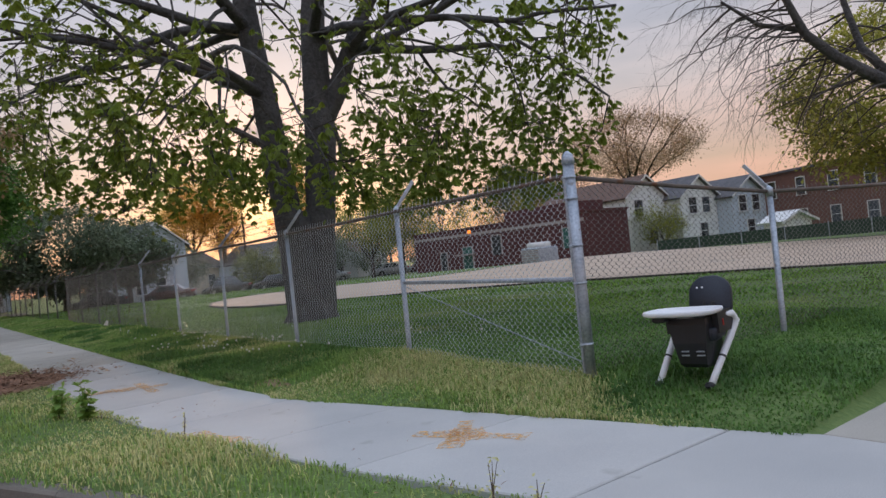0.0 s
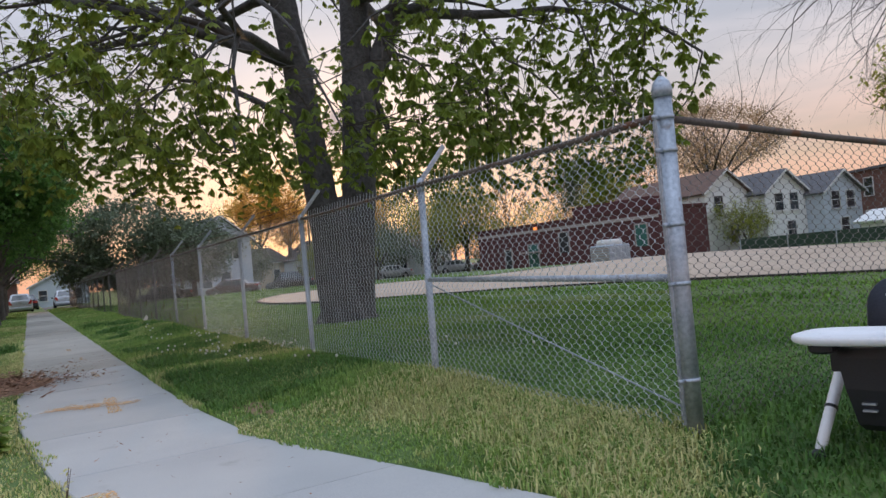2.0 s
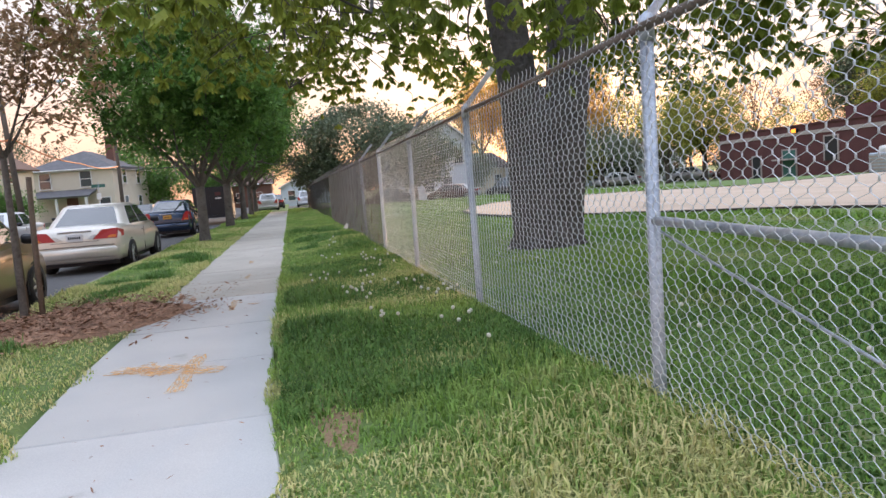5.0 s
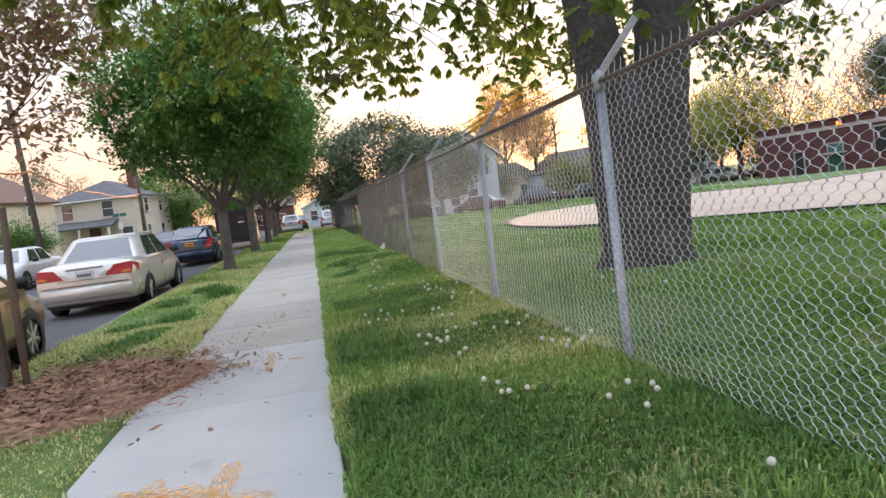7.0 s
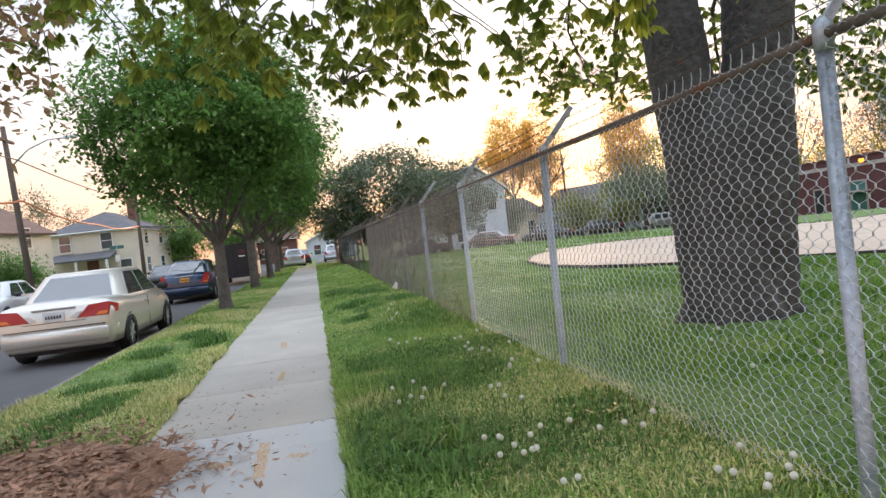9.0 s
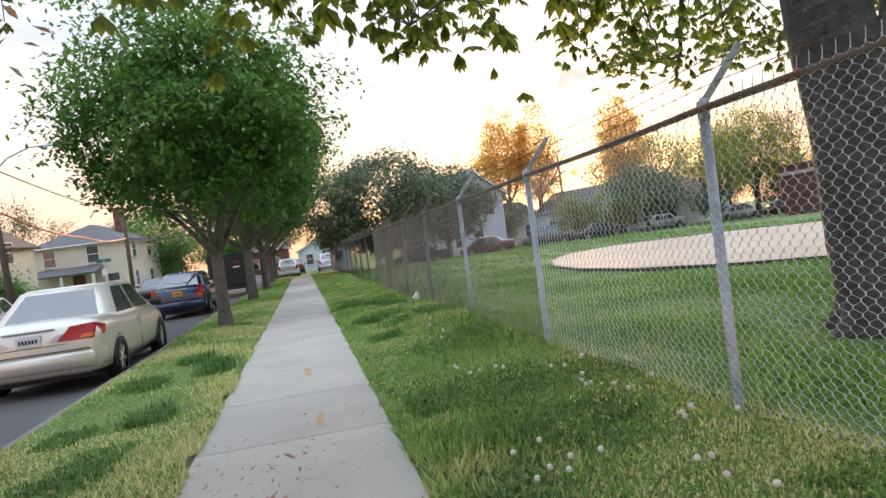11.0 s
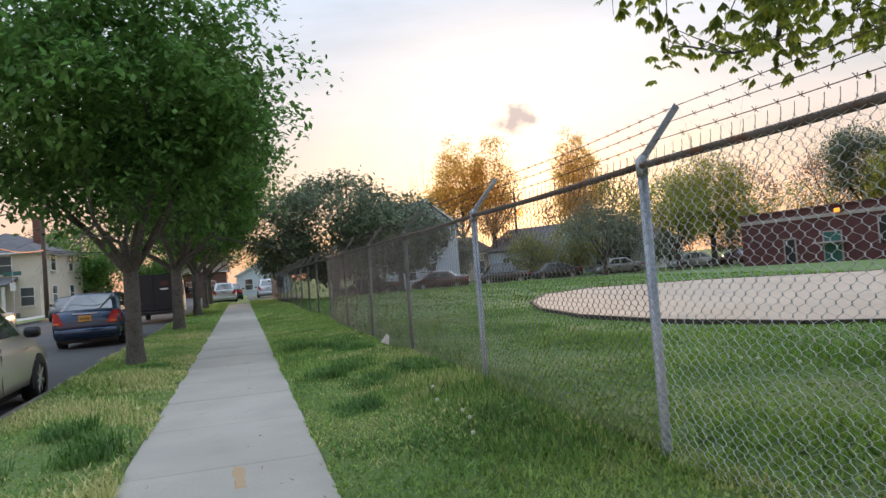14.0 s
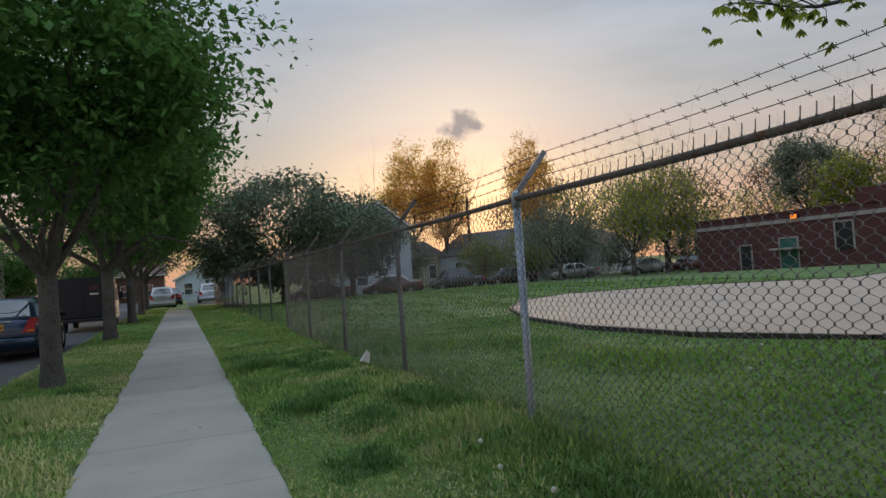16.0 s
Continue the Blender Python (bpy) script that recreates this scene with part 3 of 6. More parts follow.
part("wire_mesh", short_bay, None, side_fence, "", False, pose(FENCE_X, CORNER_Y + 0.02, 0))
for y in POST_Y[:-1]:
    part("wire_mesh", bay if y < 16 else dark_bay if y < 20 else plain_bay if y < 32 else far_bay, None, side_fence, "", False, pose(FENCE_X, y, random.uniform(-0.01, 0.01)))
for a, b in zip([CORNER_Y] + POST_Y, POST_Y):
    sag = [(FENCE_X + 0.02, a + (b - a) * k / 6, RAIL_Z - 0.012 * math.sin(math.pi * k / 6)) for k in range(7)]
    part("top_rail", Geo().tube(sag, 0.022, 10), M_RUST, side_fence, "", True)
    if a > 10:
        for off in (0.10, 0.19, 0.28):
            x, z = FENCE_X + 0.035 + off, RAIL_Z + 0.03 + off * 1.19
            wire = [(x, a + (b - a) * k / 8, z - 0.02 * math.sin(math.pi * k / 8)) for k in range(9)]
            g = Geo().tube(wire, 0.0026, 4).tube([(p[0] + 0.004, p[1], p[2]) for p in wire], 0.0022, 4)
            for k in range(1, int((b - a) / 0.14)):
                u = k * 0.14
                zz = z - 0.02 * math.sin(math.pi * u / (b - a))
                g.tube([(x - 0.012, a + u - 0.008, zz - 0.014), (x, a + u, zz), (x + 0.012, a + u + 0.006, zz + 0.016)], 0.0022, 3)
                g.tube([(x + 0.012, a + u - 0.004, zz - 0.014), (x, a + u + 0.005, zz), (x - 0.012, a + u + 0.01, zz + 0.016)], 0.0022, 3)
            part("barbed_wire", g, M_RUST, side_fence)
# corner post, brace rail and truss rod
cp = Geo().tube([(0, 0, -0.2), (0, 0, 1.93)], 0.048, 16)
corner = part("corner_post", cp, M_GALV, side_fence, "thick galvanised corner post", True, pose(FENCE_X + 0.02, CORNER_Y, 0, 0, -0.4, 0))
part("cap", Geo().tube([(0, 0, 1.91), (0, 0, 1.95), (0, 0, 1.99), (0, 0, 2.025)], [0.054, 0.056, 0.046, 0.014], 16), M_GALV, corner, "", True)
for z in (0.38, 0.9, 1.22, 1.62, 1.80):
    part("tension_band", Geo().tube([(0, 0, z - 0.011), (0, 0, z + 0.011)], 0.053, 16).box(-0.09, -0.045, -0.01, 0.01, z - 0.011, z + 0.011), M_GALV, corner, "", True)
for dx, dy in ((-0.075, 0.0), (0.0, 0.075)):
    part("tension_bar", Geo().box(dx - 0.008, dx + 0.008, dy - 0.003, dy + 0.003, 0.15, 1.8), M_GALV, corner)
part("brace_rail", Geo().tube([(FENCE_X + 0.03, CORNER_Y + 0.04, 0.93), (FENCE_X + 0.03, POST_Y[0] - 0.03, 0.98)], 0.021, 10), M_GALV, side_fence, "", True)
part("truss_rod", Geo().tube([(FENCE_X + 0.05, CORNER_Y + 0.05, 0.2), (FENCE_X + 0.05, POST_Y[0] - 0.04, 0.93)], 0.006, 8), M_GALV, side_fence, "", True)

# the run that turns the corner
LOW = Matrix.Diagonal((1, 1, 0.86, 1))
cross_fence = thing("chain_link_fence", pose(FENCE_X + 0.02, CORNER_Y, 0, 0, 0, -100.0), "chain-link fence turning away from the corner post", "fence")
stops = [0.0, 2.49] + [2.49 + 3.05 * k for k in range(1, 12)]
for y in stops[1:]:
    line_post(cross_fence, pose(0, y, 0, 0, 0, 180) @ LOW, True, 0.1)
slope_v, slope_f = link_mesh(64, 0.12, RAIL_Z + 0.01)
slope_v[:, 2] *= 0.985 - 0.125 * slope_v[:, 1] / 2.49
part("wire_mesh", mesh_of("wire_mesh_corner", (slope_v, slope_f), M_WIRE_DARK), None, cross_fence, "", False, pose(-0.03, 0.04, 0))
for a, b in zip(stops, stops[1:]):
    part("top_rail", Geo().tube([(-0.01, a, RAIL_Z * 0.86 if a else RAIL_Z - 0.02), (-0.01, (a + b) / 2, RAIL_Z * (0.86 if a else 0.925) - 0.01), (-0.01, b, RAIL_Z * 0.86)], 0.021, 10), M_RUST, cross_fence, "", True)
    if a:
        part("wire_mesh", plain_bay, None, cross_fence, "", False, pose(-0.03, a, 0) @ LOW)

# ---- trees ----


def joined(*bits):
    vs, fs, k = [], [], 0
    for v, f in bits:
        vs.append(v)
        fs.append(f + k)
        k += len(v)
    return np.concatenate(vs), np.concatenate(fs)


def leaf_cloud(spots, size, rng, shape="oval", droop=0.3, count=1, spread=0.1):
    """Many single leaves round the spots, each bent along its midrib. shape: oval (two faces) or palm (six leaflets)."""
    p = np.repeat(np.asarray(spots, float), count, 0)
    n = len(p)
    p = p + rng.normal(0, spread, (n, 3))
    az = rng.uniform(0, 2 * np.pi, n)
    s = size * rng.uniform(0.65, 1.25, n)
    if shape == "palm":
        fan = np.radians([-78, -45, -15, 15, 45, 78])
        k = len(fan)
        p = np.repeat(p, k, 0)
        s = np.repeat(s, k) * np.tile([0.7, 0.9, 1, 1, 0.9, 0.7], n)
        az = np.repeat(az, k) + np.tile(fan, n)
        dip = np.repeat(rng.normal(-0.5, 0.3, n), k) - 0.25
        n *= k
        wide = 0.23
    else:
        dip = rng.normal(-droop, 0.5, n)
        wide = 0.30
    d = np.stack([np.cos(az) * np.cos(dip), np.sin(az) * np.cos(dip), np.sin(dip)], 1)
    side = np.stack([-np.sin(az), np.cos(az), rng.normal(0, 0.35, n)], 1)
    side /= np.linalg.norm(side, axis=1)[:, None]
    s = s[:, None]
    mid = p + d * s * 0.6 + side * s * wide
    mid2 = p + d * s * 0.6 - side * s * wide
    tip = p + d * s - np.array([0, 0, 0.12]) * s
    v = np.stack([p, mid, tip, mid2], 1).reshape(-1, 3)
    b = np.arange(n)[:, None] * 4
    return v, np.concatenate([b, b + 1, b + 2, b + 3], 1)


def grow(g, ends, p, d, length, r, depth, rng, bend=0.25, lift=0.0, split=3, ratio=0.68, sides=7, room=None):
    """One limb as a tapered, wandering tube, and its branches."""
    n = 5 if depth > 1 else 3
    pts, radii = [Vector(p)], [r]
    d = Vector(d).normalized()
    for i in range(n):
        d = (d + Vector(rng.normal(0, bend, 3)) * 0.5 + Vector((0, 0, lift))).normalized()
        ahead = pts[-1] + d * length / n
        if room and not room(ahead):
            d = (d + Vector((-0.04 * ahead.x, -0.04 * ahead.y, 0.45))).normalized()
            ahead = pts[-1] + d * length / n
            if not room(ahead):
                break
        pts.append(ahead)
        radii.append(r * (1 - 0.55 * (i + 1) / n))
        if depth <= 1:
            ends.append(tuple(pts[-1]))
    if len(pts) < 2:
        return
    g.tube(pts, radii, max(3, sides), False)
    if depth <= 0:
        return
    for k in range(split):
        at = pts[-1] if k == 0 else pts[min(len(pts) - 1, int(rng.integers(1, n + 1)))]
        axis_ = Vector(rng.normal(0, 1, 3)).cross(d)
        if axis_.length < 0.1:
            continue
        turn = Matrix.Rotation(rng.uniform(0.35, 0.95) * (0.5 if k == 0 else 1), 3, axis_.normalized())
        grow(g, ends, at, turn @ d, length * ratio * rng.uniform(0.75, 1.2), radii[-1] if k == 0 else radii[-1] * 0.75, depth - 1, rng, bend, lift, split, ratio, sides - 1, room)


def tree(name, at, label, trunk_h, trunk_r, limbs, limb_len, up, depth, leaf, bark, size, count, seed, shape="oval", droop=0.3, spread=0.15, lift=0.02, split=3, group="", flare=1.5, lean=(0, 0), ratio=0.68, twig_r=0.5, fill=None, pads=0):
    """A tree of one stem that divides into limbs."""
    rng = np.random.default_rng(seed)
    root = thing(name, pose(*at), label, "tree", group)
    g, ends = Geo(), []
    top = Vector((lean[0], lean[1], trunk_h))
    g.tube([(0, 0, -0.3), (0, 0, 0.03), (0, 0, 0.28), top * 0.5, top], [trunk_r * flare * 1.1, trunk_r * flare, trunk_r * 1.12, trunk_r, trunk_r * 0.95], 14)
    part("trunk", g, bark, root, "", True)
    g = Geo()
    for k in range(limbs):
        a = 2 * math.pi * (k + rng.uniform(-0.25, 0.25)) / limbs
        e = radians(up + rng.uniform(-12, 12))
        grow(g, ends, top - Vector((0, 0, 0.12)), (math.cos(a) * math.cos(e), math.sin(a) * math.cos(e), math.sin(e)), limb_len * rng.uniform(0.85, 1.15), trunk_r * twig_r, depth, rng, 0.22, lift, split, ratio, 7 if at[1] < 50 and at[0] < 10 else 3)
    part("branchwork", g, bark, root, "", True)
    e = np.array(ends)
    if fill:
        zc, rx, rz, number = fill
        if pads:
            c = rng.normal(0, 1, (pads, 3))
            c = c / np.linalg.norm(c, axis=1)[:, None] * rng.uniform(0.35, 0.98, (pads, 1)) ** 0.6
            c[:, 2] *= np.where(c[:, 2] < 0, 0.75, 1.0)
            c *= np.array((rx, rx, rz)) * (1 + 0.12 * rng.normal(0, 1, (pads, 1)))
            each = number // pads
            s_ = np.repeat(rng.uniform(0.6, 1.3, pads), each)[:, None]
            o = rng.normal(0, 1, (pads * each, 3)) * np.array((0.36, 0.36, 0.15)) * s_
            out = np.repeat(c, each, 0)
            o[:, 2] -= 0.22 * (o[:, 0] * out[:, 0] + o[:, 1] * out[:, 1]) / rx + 0.35 * (o[:, 0] ** 2 + o[:, 1] ** 2)
            q = out + o + np.array((0, 0, zc))
        else:
            u = rng.normal(0, 1, (number * 3, 3))
            u = u / np.linalg.norm(u, axis=1)[:, None] * rng.uniform(0.45, 1.0, (number * 3, 1)) ** 0.5
            lump = np.sin(5.1 * u[:, 0] + 2) * np.sin(4.3 * u[:, 1] + 1) + np.sin(6.3 * u[:, 2] + 3 * u[:, 0]) * 0.7 + 0.5 * np.sin(11 * u[:, 1] + 7 * u[:, 2])
            u = u[lump > -0.45][:number]
            far = 1 + 0.10 * np.sin(4 * np.arctan2(u[:, 1], u[:, 0]) + 1) + 0.09 * np.sin(7 * u[:, 2] + 2 * u[:, 0]) + 0.10 * np.sin(13 * u[:, 0] + 5 * u[:, 2]) * np.sin(11 * u[:, 1]) + rng.normal(0, 0.05, len(u))
            q = np.stack([u[:, 0] * rx * far, u[:, 1] * rx * far, zc + u[:, 2] * rz * np.where(u[:, 2] < 0, 0.8, 1.0)], 1)
        inside = ((e[:, 0] ** 2 + e[:, 1] ** 2) / rx ** 2 + (e[:, 2] - zc) ** 2 / rz ** 2) < 1.15
        e = np.concatenate([e[inside], q])
    part("crown", leaf_cloud(e, size, rng, shape, droop, count, spread), leaf, root)
    return root


# the great chestnut: two stems from one broad foot, the far one forked
rng = np.random.default_rng(5)
chestnut = thing("chestnut_tree", pose(8.05, 15.2, 0.1), "huge twin-stemmed horse chestnut in fresh leaf behind the fence", "tree")
right, deep = Vector((0.9, -0.44, 0)), Vector((0.44, 0.9, 0))


def spot(a, b, z):
    return right * a + deep * b + Vector((0, 0, z))


def barked(pts, radii, seed, n=40, pitch=0.11):
    """A stem with long wandering bark ridges; the line through pts is resampled finely."""
    pts, fine, fr = [Vector(p) for p in pts], [], []
    for i in range(len(pts) - 1):
        m = max(1, int((pts[i + 1] - pts[i]).length / pitch))
        for k in range(m):
            u = k / m
            p0, p3 = pts[max(i - 1, 0)], pts[min(i + 2, len(pts) - 1)]
            q = 0.5 * (2 * pts[i] + (pts[i + 1] - p0) * u + (2 * p0 - 5 * pts[i] + 4 * pts[i + 1] - p3) * u * u + (3 * pts[i] - p0 - 3 * pts[i + 1] + p3) * u ** 3)
            fine.append(q)
            fr.append(radii[i] + (radii[i + 1] - radii[i]) * u)
    fine.append(pts[-1])
    fr.append(radii[-1])
    rings = []
    for j, (p, r) in enumerate(zip(fine, fr)):
        ring, z = [], p.z
        for k in range(n):
            a = 2 * math.pi * k / n
            w = a * 9 + 1.3 * math.sin(1.1 * z + seed) + 0.7 * math.sin(3.7 * z + 2 * a + seed)
            ridge = abs(math.sin(w)) * 0.05 + 0.02 * math.sin(5 * z + 3 * a + seed) + 0.016 * math.sin(23 * z + 11 * a)
            swell = 0.05 * math.sin(2 * a + 0.8 * z + seed) + 0.03 * math.sin(3 * a - 1.7 * z)
            q = r * (0.97 + ridge + swell)
            ring.append((p.x + q * math.cos(a), p.y + q * math.sin(a), p.z))
        rings.append(ring)
    return Geo().loft(rings, False)


g = barked([spot(0.03, 0, -0.3), spot(0.03, 0, 0.05), spot(0.03, 0, 0.5), spot(0.04, 0, 1.3), spot(0.06, 0, 2.0), spot(0.08, 0, 2.45)], [0.62, 0.52, 0.44, 0.40, 0.32, 0.08], 0.4)
for k in range(7):
    a = 2 * math.pi * k / 7 + 0.3
    o = Vector((math.cos(a), math.sin(a), 0))
    g.tube([o * 0.32 + Vector((0, 0, 0.6)), o * 0.44 + Vector((0, 0, 0.18)), o * 0.64 + Vector((0, 0, -0.1))], [0.07, 0.11, 0.07], 8, False)
part("trunk", g, M_BARK, chestnut, "", True)
stem_a = [spot(-0.15, 0, 0.0), spot(-0.23, 0, 1.6), spot(-0.32, 0, 2.6), spot(-0.43, -0.1, 3.8), spot(-0.55, -0.1, 5.0), spot(-0.72, -0.2, 6.4), spot(-0.85, -0.2, 8.0), spot(-1.3, 0, 10.0)]
stem_b = [spot(0.18, 0, 0.0), spot(0.31, 0, 1.6), spot(0.43, 0.1, 2.6), spot(0.56, 0.1, 3.8), spot(0.60, 0.2, 4.8), spot(0.64, 0.3, 6.4), spot(0.75, 0.3, 8.0), spot(0.5, 0.2, 10.2)]
stem_c = [spot(0.56, 0.15, 4.2), spot(1.0, 0.2, 5.0), spot(1.4, 0.2, 6.0), spot(2.1, 0.1, 7.3), spot(3.2, 0, 8.6)]
part("stem", barked(stem_a, [0.32, 0.31, 0.295, 0.29, 0.28, 0.25, 0.21, 0.13], 1.7, 32), M_BARK, chestnut, "", True)
part("stem", barked(stem_b, [0.36, 0.345, 0.34, 0.355, 0.32, 0.27, 0.22, 0.13], 3.1, 32), M_BARK, chestnut, "", True)
part("stem", barked(stem_c, [0.24, 0.23, 0.20, 0.16, 0.10], 4.4, 24), M_BARK, chestnut, "", True)
stem_a, stem_b = stem_a[1:], stem_b[1:]
boughs = [  # start, sideways, deep, rise, length, radius
    (stem_a[3], -1.0, -0.3, 0.45, 4.4, 0.12), (stem_a[4], -1.0, 0.4, 0.35, 4.6, 0.14), (stem_a[4], -0.5, -1.0, 0.4, 4.2, 0.14), (stem_a[2], -0.8, 0.5, 0.55, 3.8, 0.09),
    (stem_a[5], -1.0, -0.4, 0.5, 4.0, 0.12), (stem_a[5], -0.2, 1.0, 0.5, 4.0, 0.12), (stem_a[5], -0.7, -0.9, 0.3, 4.2, 0.12), (stem_a[6], -0.5, 0.2, 1.0, 3.0, 0.10), (stem_a[6], 0.2, -0.7, 0.7, 3.0, 0.10),
    (stem_b[4], 0.2, -1.0, 0.35, 4.3, 0.14), (stem_b[4], 0.3, 1.0, 0.4, 4.4, 0.14), (stem_b[5], 1.0, 0.7, 0.4, 4.2, 0.13), (stem_b[5], 0.7, -1.0, 0.4, 4.4, 0.13), (stem_b[6], 0.4, 0.5, 1.0, 3.0, 0.10), (stem_b[6], -0.4, 0.8, 0.7, 3.0, 0.10),
    (stem_c[2], 1.0, 0.3, 0.25, 4.4, 0.13), (stem_c[3], 1.0, -0.4, 0.3, 4.2, 0.12), (stem_c[3], 0.8, -1.0, 0.2, 4.0, 0.11), (stem_c[4], 1.0, 0.4, 0.25, 3.6, 0.09), (stem_c[4], 0.6, 0.9, 0.4, 3.4, 0.09), (stem_c[2], 0.4, -1.0, 0.25, 4.2, 0.11),
    (stem_a[4], -1.0, -0.2, 0.15, 4.8, 0.12), (stem_a[3], -1.0, -0.2, 0.5, 4.4, 0.09), (stem_a[3], -1.0, 0.15, 0.42, 4.6, 0.10), (stem_a[4], -0.7, 0.7, 0.2, 4.4, 0.11), (stem_b[4], 0.8, 0.2, 0.2, 4.6, 0.12), (stem_b[4], 0.6, -0.8, 0.15, 4.8, 0.12), (stem_c[2], 1.0, -0.5, 0.1, 4.6, 0.11),
    (stem_b[3], 0.2, 1.0, 0.2, 4.2, 0.12), (stem_a[3], -0.6, -1.0, 0.15, 4.2, 0.11), (stem_a[3], -0.2, 1.0, 0.25, 3.8, 0.11),
]


def crown_room(p):
    """The crown: a broad dome, skirted low towards the street and cut higher on its far side."""
    x, y, z = p.x + 8.05, p.y + 15.2, p.z + 0.1
    if ((x - 7.6) / 6.3) ** 2 + ((y - 14.6) / 7.4) ** 2 + ((z - 5.6) / 6.6) ** 2 > 1:
        return False
    return y - 0.72 * x - 1.2 * z < 9.35 + 0.3 * min(4.0, max(0.0, x - 6.0)) + 0.4 * max(0.0, 5.6 - x) and z > 2.35 + 0.25 * max(0.0, y - 15.5) + 0.3 * max(0.0, 2.2 - math.hypot(p.x, p.y)) + 0.17 * max(0.0, 6.0 - x)


ends = []
for p, a, b, up_, length, r in boughs:
    g = Geo()
    grow(g, ends, p, right * a + deep * b + Vector((0, 0, up_)), length, r, 3, rng, 0.24, -0.05, 3, 0.62, 8, crown_room)
    part("bough", g, M_TWIG if r < 0.1 else M_BARK, chestnut, "", True)
# hanging sprays: thin drooping twigs from the nearest branch end, in lumps with gaps between
ends = np.array(ends)
tries = rng.uniform((-6.8, -9.0, 2.2), (7.6, 6.2, 9.5), (42000, 3))
lumps = np.sin(2.3 * tries[:, 0] + 1.1 * tries[:, 2]) * np.sin(2.1 * tries[:, 1] + 0.6) + 0.7 * np.sin(4.1 * tries[:, 0] - 1.3 * tries[:, 1] + 2.6 * tries[:, 2])
low = np.exp(-(tries[:, 2] - 2.2) / 1.7)
tries = tries[(lumps > np.where(tries[:, 2] < 3.7, -0.35, 0.05)) & (rng.uniform(0, 1, len(tries)) < low)]
g, tips, made = Geo(), [], 0
for q in tries:
    if made >= 850:
        break
    across, near = right.dot(Vector(q)), deep.dot(Vector(q))
    if not crown_room(Vector(q)) or math.hypot(q[0], q[1]) < 2.4 or (-1.1 < across < 1.2 and near < 0 and q[2] > 3.1):
        continue
    d2 = ((ends - q - np.array((0, 0, 0.35))) ** 2).sum(1)
    j = int(d2.argmin())
    if d2[j] > (2.2 if q[2] < 3.7 else 0.9):
        continue
    p0, p1 = Vector(ends[j]), Vector(q)
    mid_p = p0.lerp(p1, 0.55) + Vector((0, 0, 0.10))
    tip_p = p1 - Vector((0, 0, rng.uniform(0.05, 0.22)))
    g.tube([p0, mid_p, p1, tip_p], [0.008, 0.006, 0.005, 0.003], 3, False)
    tips += [tuple(p0.lerp(p1, 0.75)), tuple(p1), tuple(tip_p)]
    made += 1
part("branchwork", g, M_TWIG, chestnut)
part("crown", joined(leaf_cloud(ends[::2], 0.14, rng, "palm", 0.4, 2, 0.16), leaf_cloud(np.array(tips), 0.135, rng, "palm", 0.4, 3, 0.10)), M_LEAF_A, chestnut)

street = tree("street_tree", (1.6, 27.4, 0), "vase-shaped street tree with dense fresh green leaves", 1.75, 0.14, 6, 1.7, 55, 4, M_LEAF_B, M_BARK2, 0.155, 4, 11, spread=0.13, split=3, group="street trees along the kerb", flare=1.35, ratio=0.70, lift=-0.01, twig_r=0.6, fill=(5.05, 2.95, 2.8, 7200), pads=165)
for x, y, a, s in ((1.6, 36.6, 70, 1.14), (1.5, 47.6, 150, 1.16), (1.4, 57.0, 220, 1.14), (1.3, 66.0, 300, 1.12)):
    copy_thing(street, pose(x, y, 0, 0, 0, a) @ Matrix.Diagonal((s, s, s, 1)))

tree("round_tree", (9.4, 58, -0.2), "broad dark-leaved tree with drooping foliage", 1.8, 0.25, 7, 2.6, 35, 4, M_LEAF_C, M_BARK2, 0.28, 4, 21, spread=0.25, split=3, ratio=0.70, lift=-0.02, fill=(4.4, 5.0, 3.8, 5600))
tree("round_tree", (14.6, 62, -0.3), "dark-leaved tree beside a white house", 1.6, 0.2, 6, 2.0, 40, 4, M_LEAF_C, M_BARK2, 0.28, 4, 22, spread=0.25, split=3, ratio=0.70, lift=-0.02, fill=(4.4, 3.6, 2.9, 3000))
tree("tall_tree", (27.5, 86, -0.4), "tall slender tree in golden new leaf", 5.0, 0.28, 7, 3.7, 58, 4, M_LEAF_D, M_TWIG, 0.26, 3, 31, spread=0.35, lift=0.02, ratio=0.66, fill=(10.2, 3.5, 5.6, 3600), pads=150)
tree("tall_tree", (30.5, 84, -0.4), "tall tree thinly covered with golden leaf", 5.0, 0.28, 6, 3.8, 64, 4, M_LEAF_D, M_TWIG, 0.26, 3, 32, spread=0.3, lift=0.03, ratio=0.66, fill=(9.4, 2.8, 6.4, 3600), pads=150)
tree("tall_tree", (41, 84, -0.4), "narrow pyramid tree in golden leaf", 5.0, 0.25, 7, 3.6, 66, 4, M_LEAF_D, M_TWIG, 0.26, 3, 33, spread=0.3, lift=0.05, ratio=0.70, fill=(9.2, 2.5, 7.2, 3600), pads=150)
for i, (x, y, h, l) in enumerate(((25, 92, 2.5, 3.2), (45, 95, 2.5, 3.4), (50, 92, 3.5, 4.0), (57, 88, 3.5, 4.2), (64, 84, 3.5, 4.3), (71, 78, 3.5, 4.0), (46, 86, 2.5, 3.0), (78, 70, 3.5, 4.6))):
    tree("bare_tree", (x, y, -0.4), "bare spring tree with russet buds against the sunset", h * 1.5, 0.2, 6, l * 1.35, 55, 4, M_LEAF_E if i % 3 else M_LEAF_F, M_TWIG, 0.34, 1, 40 + i, spread=0.35, lift=0.02, ratio=0.70, fill=(h * 1.5 + 2.6, 4.0, 4.6, 2600))
